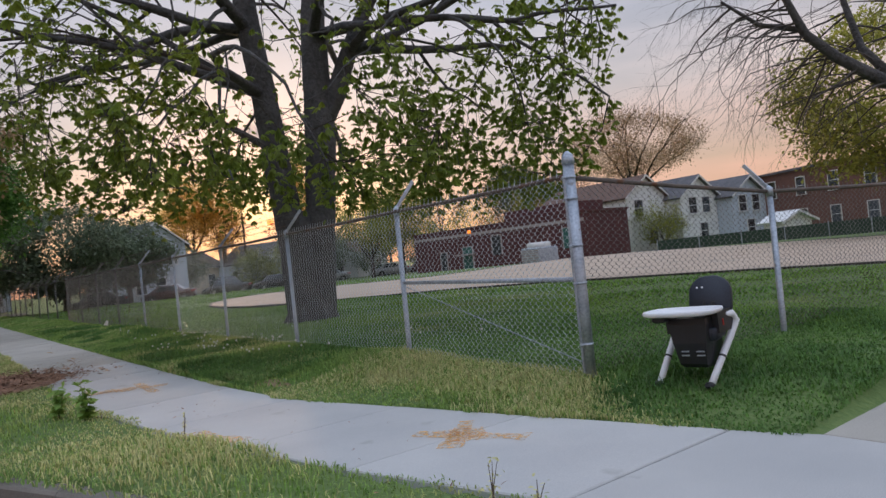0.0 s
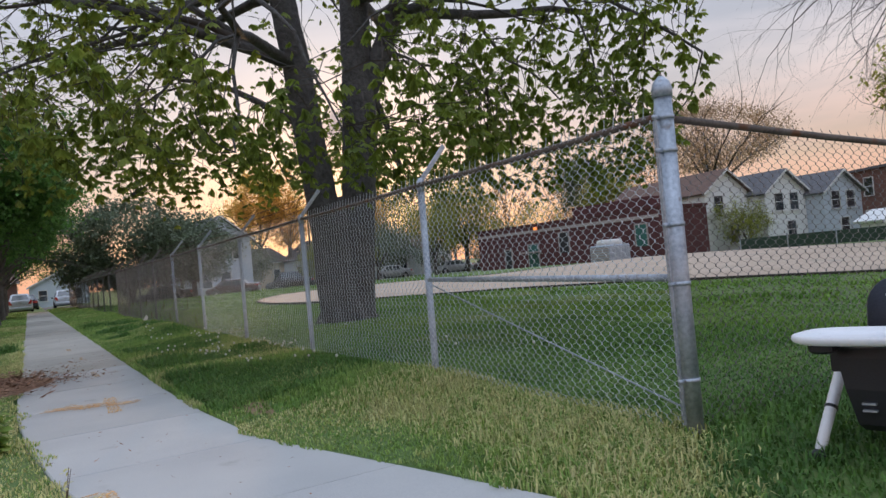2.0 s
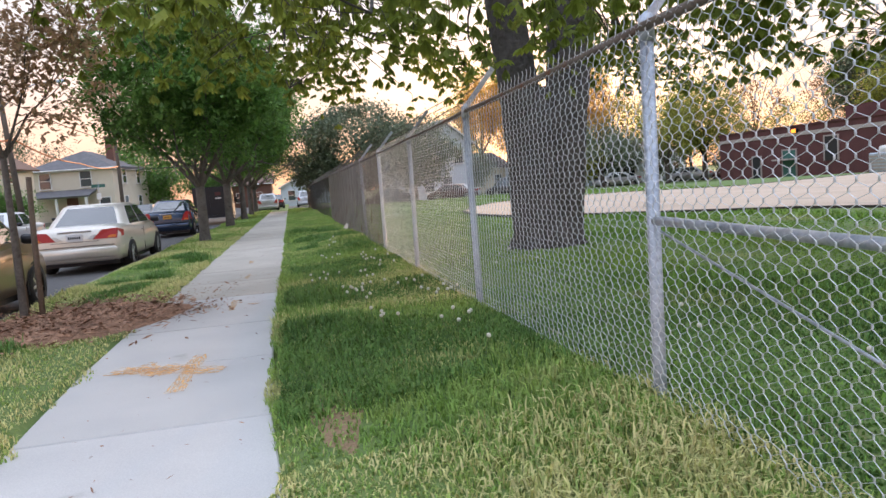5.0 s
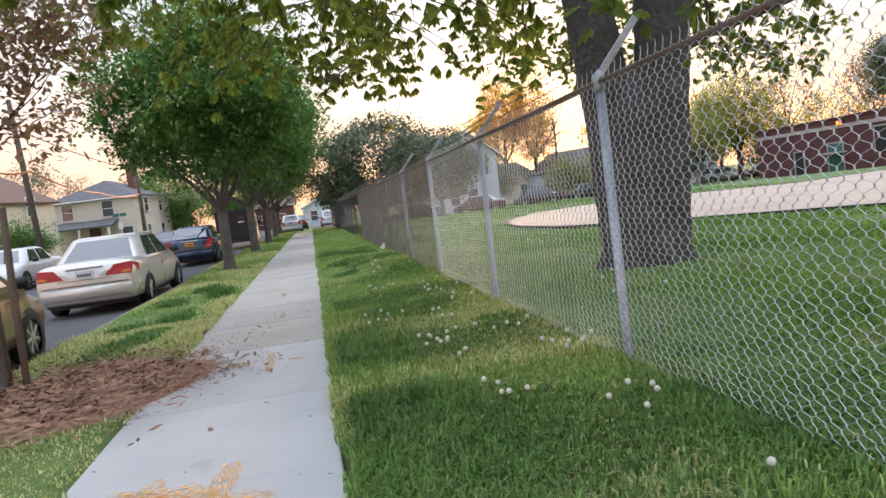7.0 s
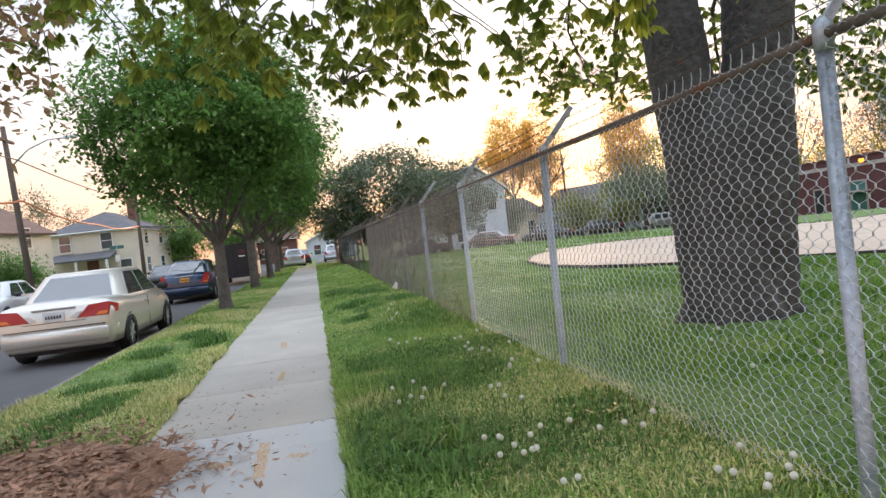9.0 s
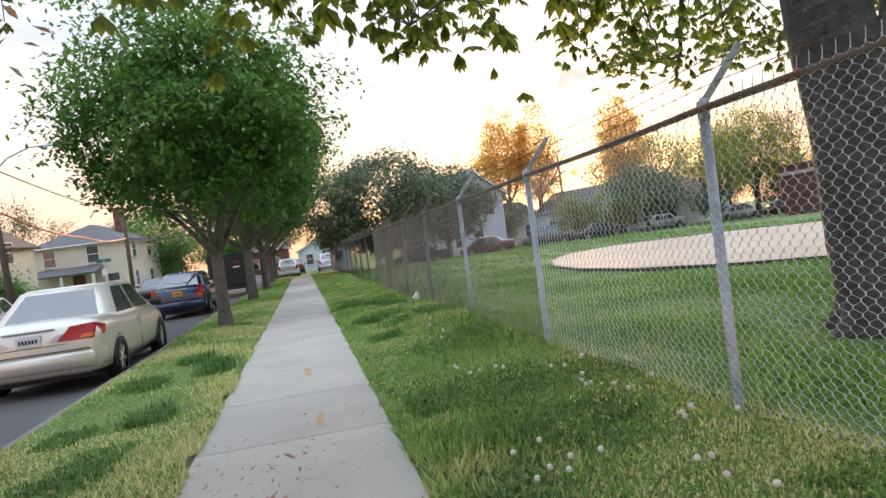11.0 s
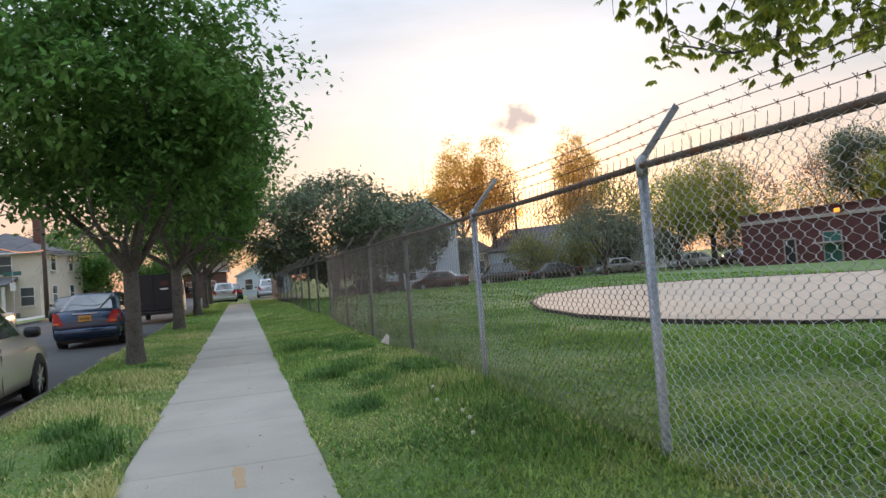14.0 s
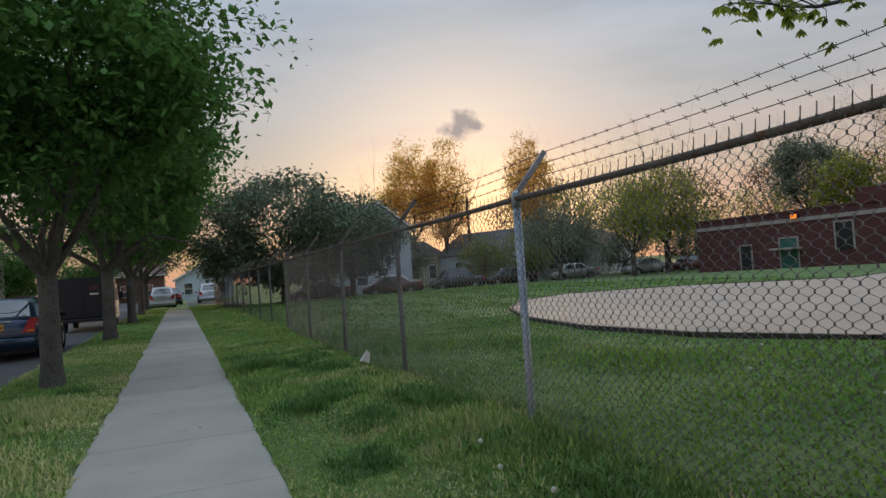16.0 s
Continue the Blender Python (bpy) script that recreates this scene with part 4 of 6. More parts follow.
tree("broad_tree", (77, 58, -0.4), "broad half-bare tree rising behind white houses", 8.0, 0.5, 8, 6.4, 40, 4, M_LEAF_G, M_TWIG, 0.26, 3, 51, spread=0.45, ratio=0.70, fill=(13.6, 8.6, 5.0, 6500))
tree("bushy_tree", (33.5, 66, -0.4), "bushy dark tree beside the brick building", 1.6, 0.18, 6, 2.4, 50, 4, M_LEAF_C, M_TWIG, 0.2, 4, 52, spread=0.35, ratio=0.7)
tree("bushy_tree", (38.0, 62, -0.4), "leafy tree leaning over the brick building", 2.0, 0.18, 6, 2.6, 55, 4, M_LEAF_F, M_TWIG, 0.2, 4, 53, spread=0.35, ratio=0.7)
tree("bushy_tree", (51, 36, -0.3), "light green tree before a white house", 1.0, 0.12, 6, 1.5, 55, 4, M_LEAF_F, M_TWIG, 0.16, 3, 54, spread=0.25, ratio=0.7)
for i, (x, y, zc, r) in enumerate(((23.5, 78, 3.2, 2.8), (31.0, 76, 2.3, 2.3), (34.0, 72, 3.0, 2.6), (43.5, 71, 3.4, 3.0), (48.5, 68, 3.6, 3.0), (55, 66, 4.0, 3.6), (40.5, 76, 3.6, 2.6))):
    tree("bushy_tree", (x, y, -0.4), "bushy garden tree in front of low houses", 1.2, 0.14, 6, 1.5, 45, 3, M_LEAF_F if i in (1, 2, 5) else M_LEAF_C, M_TWIG, 0.2, 4, 80 + i, spread=0.25, ratio=0.7, fill=(zc, r, r * 1.05, 1300))
tree("leafy_tree", (43.5, 64.5, -0.4), "olive-green leafy tree rising beside the brick building", 2.6, 0.25, 7, 3.0, 55, 4, M_LEAF_F, M_TWIG, 0.24, 3, 91, spread=0.3, ratio=0.7, fill=(5.6, 4.0, 4.1, 3600), pads=90)
tree("leafy_tree", (66, 69, -0.4), "tall dark green tree behind the brick building", 5.0, 0.3, 7, 4.0, 60, 4, M_LEAF_C, M_TWIG, 0.30, 3, 92, spread=0.35, ratio=0.7, fill=(9.4, 3.6, 4.4, 2400), pads=60)
tree("leafy_tree", (61, 60, -0.4), "olive tree behind the brick building's roof", 3.5, 0.25, 7, 3.2, 55, 4, M_LEAF_F, M_TWIG, 0.28, 3, 93, spread=0.35, ratio=0.7, fill=(6.6, 3.6, 3.6, 2400), pads=60)
tree("yellow_tree", (34.6, 13.0, 0.1), "yellow-green leafy tree at the edge of the lawn", 3.6, 0.2, 6, 2.6, 35, 4, M_LEAF_F, M_TWIG, 0.22, 4, 55, spread=0.3, ratio=0.72, fill=(6.0, 4.1, 4.0, 4200))
# a bare weeping tree past the lawn's corner: dark forked limbs, fine hanging twigs
rng = np.random.default_rng(56)
weeping = thing("weeping_tree", pose(14.08, 4.35, 0.1), "bare tree with dark forked limbs and fine drooping twigs", "tree")
part("trunk", Geo().tube([(0, 0, -0.3), (0, 0, 0.05), (0, 0, 0.4), (0.02, 0.02, 1.2), (0.0, 0.0, 2.08)], [0.42, 0.38, 0.28, 0.25, 0.22], 14), M_BARK, weeping, "", True)
limb_a = [(-0.01, -0.01, 1.83), (-0.12, 0.43, 2.59), (-0.76, 1.17, 3.12), (-1.35, 1.6, 3.58), (-1.68, 1.87, 3.98), (-1.95, 1.98, 4.53), (-2.2, 2.06, 5.37)]
limb_b = [(-0.6, 0.99, 3.0), (-0.66, 1.49, 3.75), (-0.54, 1.73, 4.63), (-0.49, 1.6, 6.13)]
limb_c = [(-1.69, 1.89, 4.05), (-2.11, 2.34, 4.22), (-2.53, 2.69, 4.65)]
limb_d = [(-0.09, 0.32, 2.46), (0.14, 0.99, 3.75), (0.49, 1.22, 5.1), (0.56, 1.63, 6.8)]
part("limb", Geo().tube(limb_a, [0.15, 0.125, 0.105, 0.085, 0.07, 0.05, 0.03], 10), M_BARK, weeping, "", True)
part("limb", Geo().tube(limb_b, [0.08, 0.065, 0.05, 0.03], 8), M_BARK, weeping, "", True)
part("limb", Geo().tube(limb_c, [0.05, 0.035, 0.02], 8), M_BARK, weeping, "", True)
part("limb", Geo().tube(limb_d, [0.11, 0.09, 0.07, 0.04], 8), M_BARK, weeping, "", True)
g, ends = Geo(), []
for limb, number in ((limb_a[1:], 30), (limb_b, 14), (limb_c, 9), (limb_d, 12)):
    for k in range(number):
        u = (len(limb) - 1) * (k + rng.uniform(0, 1)) / number
        i = min(int(u), len(limb) - 2)
        p = Vector(limb[i]).lerp(Vector(limb[i + 1]), u - i)
        grow(g, ends, p, (rng.normal(-0.4, 0.5), rng.normal(0.8, 0.5), rng.normal(0.15, 0.35)), rng.uniform(0.7, 1.25), rng.uniform(0.013, 0.024), 3, rng, 0.30, -0.09, 3, 0.70, 5)
part("branchwork", g, M_TWIG, weeping, "", True)
for i, (x, y, s) in enumerate(((-10.6, 84, 1.0), (-13.5, 93, 1.1), (-7.5, 112, 1.1), (-2, 128, 1.2), (9, 126, 1.1))):
    tree("street_tree", (x, y, 0), "leafy green tree by the houses across the street", 1.5, 0.16, 6, 2.0, 50, 4, M_LEAF_C if i % 2 else M_LEAF_B, M_BARK2, 0.34, 2, 60 + i, spread=0.3, ratio=0.7, fill=(4.6 * s, 4.3 * s, 3.7 * s, 2600))
tree("tall_tree", (-27, 90, 0), "broad leafy tree behind the houses", 3.5, 0.3, 7, 3.8, 50, 4, M_LEAF_C, M_TWIG, 0.24, 6, 65, spread=0.4, ratio=0.7)
tree("bush", (-10.8, 46, 0), "rounded green bush in a front yard", 0.4, 0.08, 7, 1.0, 45, 3, M_LEAF_B, M_TWIG, 0.12, 14, 66, spread=0.25, ratio=0.75)

# ---- buildings ----


def window(parent, m, w, h, panes=2, trim=M_TRIM):
    """A sash window set in a wall that faces its own -y."""
    ob = part("window", Geo().box(-w / 2, w / 2, -0.03, 0.0, 0, h), M_WINDOW, parent, "", False, m)
    t = 0.07
    g = Geo().box(-w / 2 - t, -w / 2, -0.07, 0, -t, h + t).box(w / 2, w / 2 + t, -0.07, 0, -t, h + t).box(-w / 2, w / 2, -0.07, 0, h, h + t)
    for k in range(1, panes):
        g.box(-w / 2, w / 2, -0.05, -0.031, h * k / panes - 0.025, h * k / panes + 0.025)
    part("window_frame", g, trim, ob)
    part("window_sill", Geo().box(-w / 2 - 0.12, w / 2 + 0.12, -0.13, 0, -t - 0.06, -t), trim, ob)
    return ob


def house(at, turn, w, d, wall_h, roof_h, wall_mat, roof_mat, label, windows=((-1.5, 0.9), (1.5, 0.9), (-1.5, 3.6), (1.5, 3.6)), gable_front=True, side_windows=True, porch=False, chimney=False, hip=False):
    """A house whose front faces its own -y, with a pitched roof."""
    root = thing("house", pose(*at, 0, 0, turn), label, "house")
    part("wall", Geo().box(-w / 2, w / 2, 0, d, -0.5, wall_h), wall_mat, root)
    o = 0.35
    if hip:
        x, y0, y1, zl, zt, e = w / 2 + o, -o, d + o, wall_h, wall_h + roof_h, min(w, d) * 0.46
        r0, r1 = (0, e, zt), (0, d - e, zt)
        c = [(-x, y0, zl), (x, y0, zl), (x, y1, zl), (-x, y1, zl)]
        for q in ([c[0], c[1], r0], [c[1], c[2], r1, r0], [c[2], c[3], r1], [c[3], c[0], r0, r1]):
            part("roof", Geo().slab(q, 0.14), roof_mat, root)
        part("soffit", Geo().box(-x, x, y0, y1, zl - 0.16, zl - 0.14), M_TRIM, root)
        part("gutter", Geo().tube([(-x, y0 - 0.05, zl - 0.05), (x, y0 - 0.05, zl - 0.05)], 0.06, 6), M_TRIM, root)
    elif gable_front:
        part("gable", Geo().slab([(-w / 2, 0, wall_h), (w / 2, 0, wall_h), (0, 0, wall_h + roof_h)], 0.2), wall_mat, root)
        part("gable", Geo().slab([(w / 2, d, wall_h), (-w / 2, d, wall_h), (0, d, wall_h + roof_h)], 0.2), wall_mat, root)
        k = roof_h / (w / 2)
        for s in (-1, 1):
            q = [(s * (w / 2 + o), -o, wall_h - o * k), (s * (w / 2 + o), d + o, wall_h - o * k), (0, d + o, wall_h + roof_h), (0, -o, wall_h + roof_h)]
            part("roof", Geo().slab([(x, y, z + 0.16) for x, y, z in (q if s > 0 else q[::-1])], 0.15), roof_mat, root)
            part("barge_board", Geo().slab([(s * (w / 2 + o), -o - 0.03, wall_h - o * k - 0.05), (0, -o - 0.03, wall_h + roof_h - 0.05), (0, -o - 0.03, wall_h + roof_h + 0.14), (s * (w / 2 + o), -o - 0.03, wall_h - o * k + 0.14)], 0.03), M_TRIM, root)
    else:
        part("gable", Geo().slab([(-w / 2, d, wall_h), (-w / 2, 0, wall_h), (-w / 2, d / 2, wall_h + roof_h)], -0.2), wall_mat, root)
        part("gable", Geo().slab([(w / 2, 0, wall_h), (w / 2, d, wall_h), (w / 2, d / 2, wall_h + roof_h)], -0.2), wall_mat, root)
        k = roof_h / (d / 2)
        for y0, s in ((-o, 1), (d + o, -1)):
            q = [(-w / 2 - o, y0, wall_h - o * k), (w / 2 + o, y0, wall_h - o * k), (w / 2 + o, d / 2, wall_h + roof_h), (-w / 2 - o, d / 2, wall_h + roof_h)]
            part("roof", Geo().slab([(x, y, z + 0.16) for x, y, z in (q if s > 0 else q[::-1])], 0.15), roof_mat, root)
        part("gutter", Geo().tube([(-w / 2 - o, -o - 0.05, wall_h - o * k + 0.05), (w / 2 + o, -o - 0.05, wall_h - o * k + 0.05)], 0.06, 6), M_TRIM, root)
    for x, z in windows:
        window(root, pose(x, 0, z), 0.95, 1.35)
    if side_windows:
        for s in (-1, 1):
            for y in (d * 0.3, d * 0.7):
                for z in (1.0, 3.6)[: 2 if wall_h > 4 else 1]:
                    window(root, pose(s * w / 2, y, z, 0, 0, 90 * s), 0.9, 1.3)
    if porch:
        part("porch_roof", Geo().slab([(-w * 0.42, -2.0, 2.55), (w * 0.30, -2.0, 2.55), (w * 0.30, 0, 3.15), (-w * 0.42, 0, 3.15)], 0.14), roof_mat, root)
        for x in (-w * 0.38, -w * 0.08, w * 0.26):
            part("porch_column", Geo().box(x - 0.1, x + 0.1, -1.9, -1.7, -0.1, 2.5, None, 0.015), M_TRIM, root)
        part("porch_floor", Geo().box(-w * 0.42, w * 0.30, -2.0, 0, -0.3, 0.35), M_KERB, root)
        part("front_door", Geo().box(-0.5, 0.5, -0.05, 0, 0.36, 2.4), M_BRICK2, root)
    if chimney:
        part("chimney", Geo().box(w * 0.22, w * 0.22 + 0.7, d * 0.5, d * 0.5 + 0.7, wall_h, wall_h + roof_h + 1.2, None, 0.02).box(w * 0.22 - 0.07, w * 0.22 + 0.77, d * 0.5 - 0.07, d * 0.5 + 0.77, wall_h + roof_h + 1.2, wall_h + roof_h + 1.35), M_BRICK2, root)
    return root


# low brick building beyond the pad; its front faces the fence
X0, Y0, Y1, BASE, TOP = 39.3, 34.4, 56.0, -0.5, 3.42
brick = thing("brick_building", pose(0, 0, 0), "low dark red brick building with a pale stone band", "building")
part("wall", Geo().box(X0, X0 + 5, Y0, Y1, BASE, TOP), M_BRICK, brick)
part("parapet", Geo().box(X0 - 0.08, X0 + 5.1, Y0 - 0.08, 39.6, TOP, TOP + 0.16).box(X0 - 0.08, X0 + 5.1, 39.6, Y1 + 0.08, TOP, TOP + 0.12).box(X0 + 0.9, X0 + 4.2, 36.0, 43.8, TOP, TOP + 0.95), M_BRICK, brick)
part("stone_band", Geo().box(X0 - 0.06, X0 - 0.003, Y0, Y1, 2.78, 3.02), M_BAND, brick)
for y, w, h, mt in ((47.9, 1.3, 2.3, M_GREENDOOR), (51.4, 0.9, 2.0, M_BLACK), (36.0, 1.0, 1.5, M_GREENDOOR), (44.0, 1.1, 1.6, M_BLACK)):
    z0 = -0.5 if h > 1.8 else 0.9
    d1 = part("door" if h > 1.8 else "window", Geo().box(X0 - 0.05, X0 - 0.003, y - w / 2, y + w / 2, z0, z0 + h), mt, brick)
    part("door_frame" if h > 1.8 else "window_frame", Geo().box(X0 - 0.09, X0 - 0.003, y - w / 2 - 0.09, y - w / 2, z0, z0 + h + 0.09).box(X0 - 0.09, X0 - 0.003, y + w / 2, y + w / 2 + 0.09, z0, z0 + h + 0.09).box(X0 - 0.09, X0 - 0.003, y - w / 2, y + w / 2, z0 + h, z0 + h + 0.09), M_BAND, d1)
part("awning", Geo().box(X0 - 0.9, X0 - 0.003, 46.9, 48.7, 1.1, 1.22, None, 0.02), M_BAND, brick)
lamp_box = part("wall_lamp", Geo().box(X0 - 0.22, X0 - 0.003, 46.95, 47.45, 2.98, 3.26, None, 0.03), M_BLACK, brick)
part("lamp_lens", Geo().box(X0 - 0.27, X0 - 0.222, 46.98, 47.42, 2.99, 3.23, None, 0.015), M_SUNLAMP, lamp_box, "glowing orange lens")

# rooftop-style cooling unit standing on the pad side of the lawn
acu = thing("cooling_unit", pose(34.5, 34.4, -0.38) @ Matrix.Diagonal((1.05, 1.05, 1.5, 1)), "square grey cooling unit with a drum top", "air conditioner")
part("cabinet", Geo().box(-0.85, 0.85, -0.85, 0.85, 0.35, 1.05, None, 0.04), M_GALV, acu)
part("base", Geo().box(-0.6, 0.6, -0.6, 0.6, -0.1, 0.35, None, 0.03), M_BLACK, acu)
part("drum", Geo().tube([(0, 0, 1.05), (0, 0, 1.25), (0, 0, 1.28)], [0.78, 0.74, 0.6], 20), M_TRIM, acu, "pale drum-shaped fan cover", True)
for k in range(5):
    part("louvre", Geo().box(-0.88, -0.852, -0.75, 0.75, 0.45 + 0.11 * k, 0.51 + 0.11 * k), M_BAND, acu)

# row of white houses and a tall brick block behind the lawn
house((51.5, 37.9, -0.3), -8, 4.6, 12, 5.0, 1.7, M_WHITE, M_ROOF2, "white rendered house with a brown pitched roof", ((0.6, 0.8), (-0.9, 3.3)))
house((55.9, 35.6, -0.3), -8, 4.6, 12, 4.6, 1.7, M_WHITE, M_ROOF, "white rendered house with a grey pitched roof", ((-0.8, 3.1), (0.9, 3.1), (0.4, 0.8)))
house((60.3, 33.4, -0.3), -8, 4.6, 12, 4.3, 1.6, M_BLUESIDE, M_ROOF, "pale blue sided house with a grey roof", ((-0.9, 2.9), (0.9, 2.9), (0.0, 0.7)))
house((52.5, 25.6, -0.2), -30, 2.2, 2.6, 1.5, 0.6, M_WHITE, M_WHITE, "small white garden shed with a pitched roof", (), True, False)
block = thing("apartment_block", pose(67.7, 36.4, -0.3, 0, 0, -117), "long brown brick apartment block of two storeys", "building")
part("wall", Geo().box(0, 34, 0, 12, -0.3, 6.1), M_BRICK2, block)
part("roof", Geo().box(-0.3, 34.3, -0.3, 12.3, 6.1, 6.3), M_ROOF, block)
for k in range(8):
    for z in (1.0, 3.9):
        window(block, pose(2.2 + 4.0 * k, 0, z), 1.1, 1.5)
hedge_fence = thing("screen_fence", pose(0, 0, 0), "dark green screened fence behind the lawn", "fence")
hp = [Vector((41.5, 30.0, -0.3)), Vector((49, 22, -0.2)), Vector((50, 12, 0)), Vector((46, 0, 0)), Vector((43, -12, 0))]
for a, b in zip(hp, hp[1:]):
    d = (b - a)
    nrm = Vector((-d.y, d.x, 0)).normalized() * 0.03
    part("screen", Geo().slab([a, b, b + Vector((0, 0, 1.1)), a + Vector((0, 0, 1.1))], 0.06), M_HEDGE, hedge_fence)
    for k in range(4):
        p = a + d * k / 4
        part("post", Geo().tube([p - Vector((0, 0, 0.3)), p + Vector((0, 0, 1.2))], 0.04, 6), M_GALV, hedge_fence)

# houses beyond the far end of the lawn
house((19.5, 72, -0.4), 12, 6.2, 9, 5.6, 2.2, M_BLUESIDE, M_ROOF, "grey-blue sided two-storey house with a grey gabled roof", ((-1.8, 0.9), (0.2, 0.9), (-1.6, 3.6), (1.6, 3.6)))
house((27.0, 84, -0.4), 20, 8, 8, 3.2, 1.8, M_CREAM, M_ROOF, "low cream house half hidden by trees", ((-2, 0.9), (2, 0.9)), False)
house((37, 78, -0.4), 25, 7.5, 9, 3.2, 2.2, M_BLUESIDE, M_ROOF, "pale blue house with a grey gabled roof", ((-2.2, 0.8), (0, 0.8), (2.2, 0.8)))
house((46.5, 76, -0.4), 28, 7.5, 8, 3.2, 1.8, M_WHITE, M_ROOF2, "white low house among trees", ((-2, 0.8), (1.5, 0.8)), False)
# across the street and at its end
house((-15.2, 74, 0), -8, 7.6, 9, 5.0, 1.9, M_CREAM, M_ROOF, "cream two-storey house with a grey hipped roof and porch", ((-2.2, 3.4), (1.4, 3.4), (2.9, 0.9)), False, True, True, True, True)
house((-21, 56, 0), -15, 8, 9, 4.6, 2.2, M_CREAM, M_ROOF2, "cream house with a brown roof", ((-2, 3.0), (2, 3.0), (-2, 0.8)), True, True, True)
house((-17, 100, 0), 0, 9, 9, 4.8, 2.0, M_BRICK2, M_ROOF, "brick house far down the street", ((-2, 3.0), (2, 3.0)))
house((6.5, 108, -0.2), 0, 7, 8, 2.6, 1.8, M_BLUESIDE, M_ROOF, "small grey-blue house closing the end of the street", ((-2, 0.7), (2, 0.7)))
house((-3.5, 118, -0.2), 0, 10, 8, 3.6, 1.4, M_BRICK2, M_ROOF2, "low brown building at the end of the street", ((-3, 0.9), (0, 0.9), (3, 0.9)), False)

# ---- cars ----


def wheel_meshes(r=0.32):
    prof = [(r - 0.10, -0.10), (r - 0.015, -0.105), (r, -0.07), (r, 0.07), (r - 0.015, 0.105), (r - 0.10, 0.10)]
    n, v, f = 24, [], []
    for k in range(n):
        a = 2 * math.pi * k / n
        v += [(x, q * math.cos(a), q * math.sin(a)) for q, x in prof]
    m = len(prof)
    for k in range(n):
        for i in range(m - 1):
            f.append((k * m + i, ((k + 1) % n) * m + i, ((k + 1) % n) * m + i + 1, k * m + i + 1))
    tyre = Geo().add(v, f)
    rim = Geo().tube([(-0.06, 0, 0), (0.055, 0, 0)], [r - 0.10, r - 0.095], 24)
    for k in range(7):
        m4 = Matrix.Rotation(2 * math.pi * k / 7, 4, "X")
        rim.box(0.05, 0.085, -0.022, 0.022, 0.03, r - 0.105, m4, 0.006)
    rim.tube([(0.05, 0, 0), (0.095, 0, 0)], [0.06, 0.045], 12)
    return mesh_of("tyre", tyre, M_TYRE, True), mesh_of("rim", rim, M_ALLOY)


TYRE, RIM = wheel_meshes()


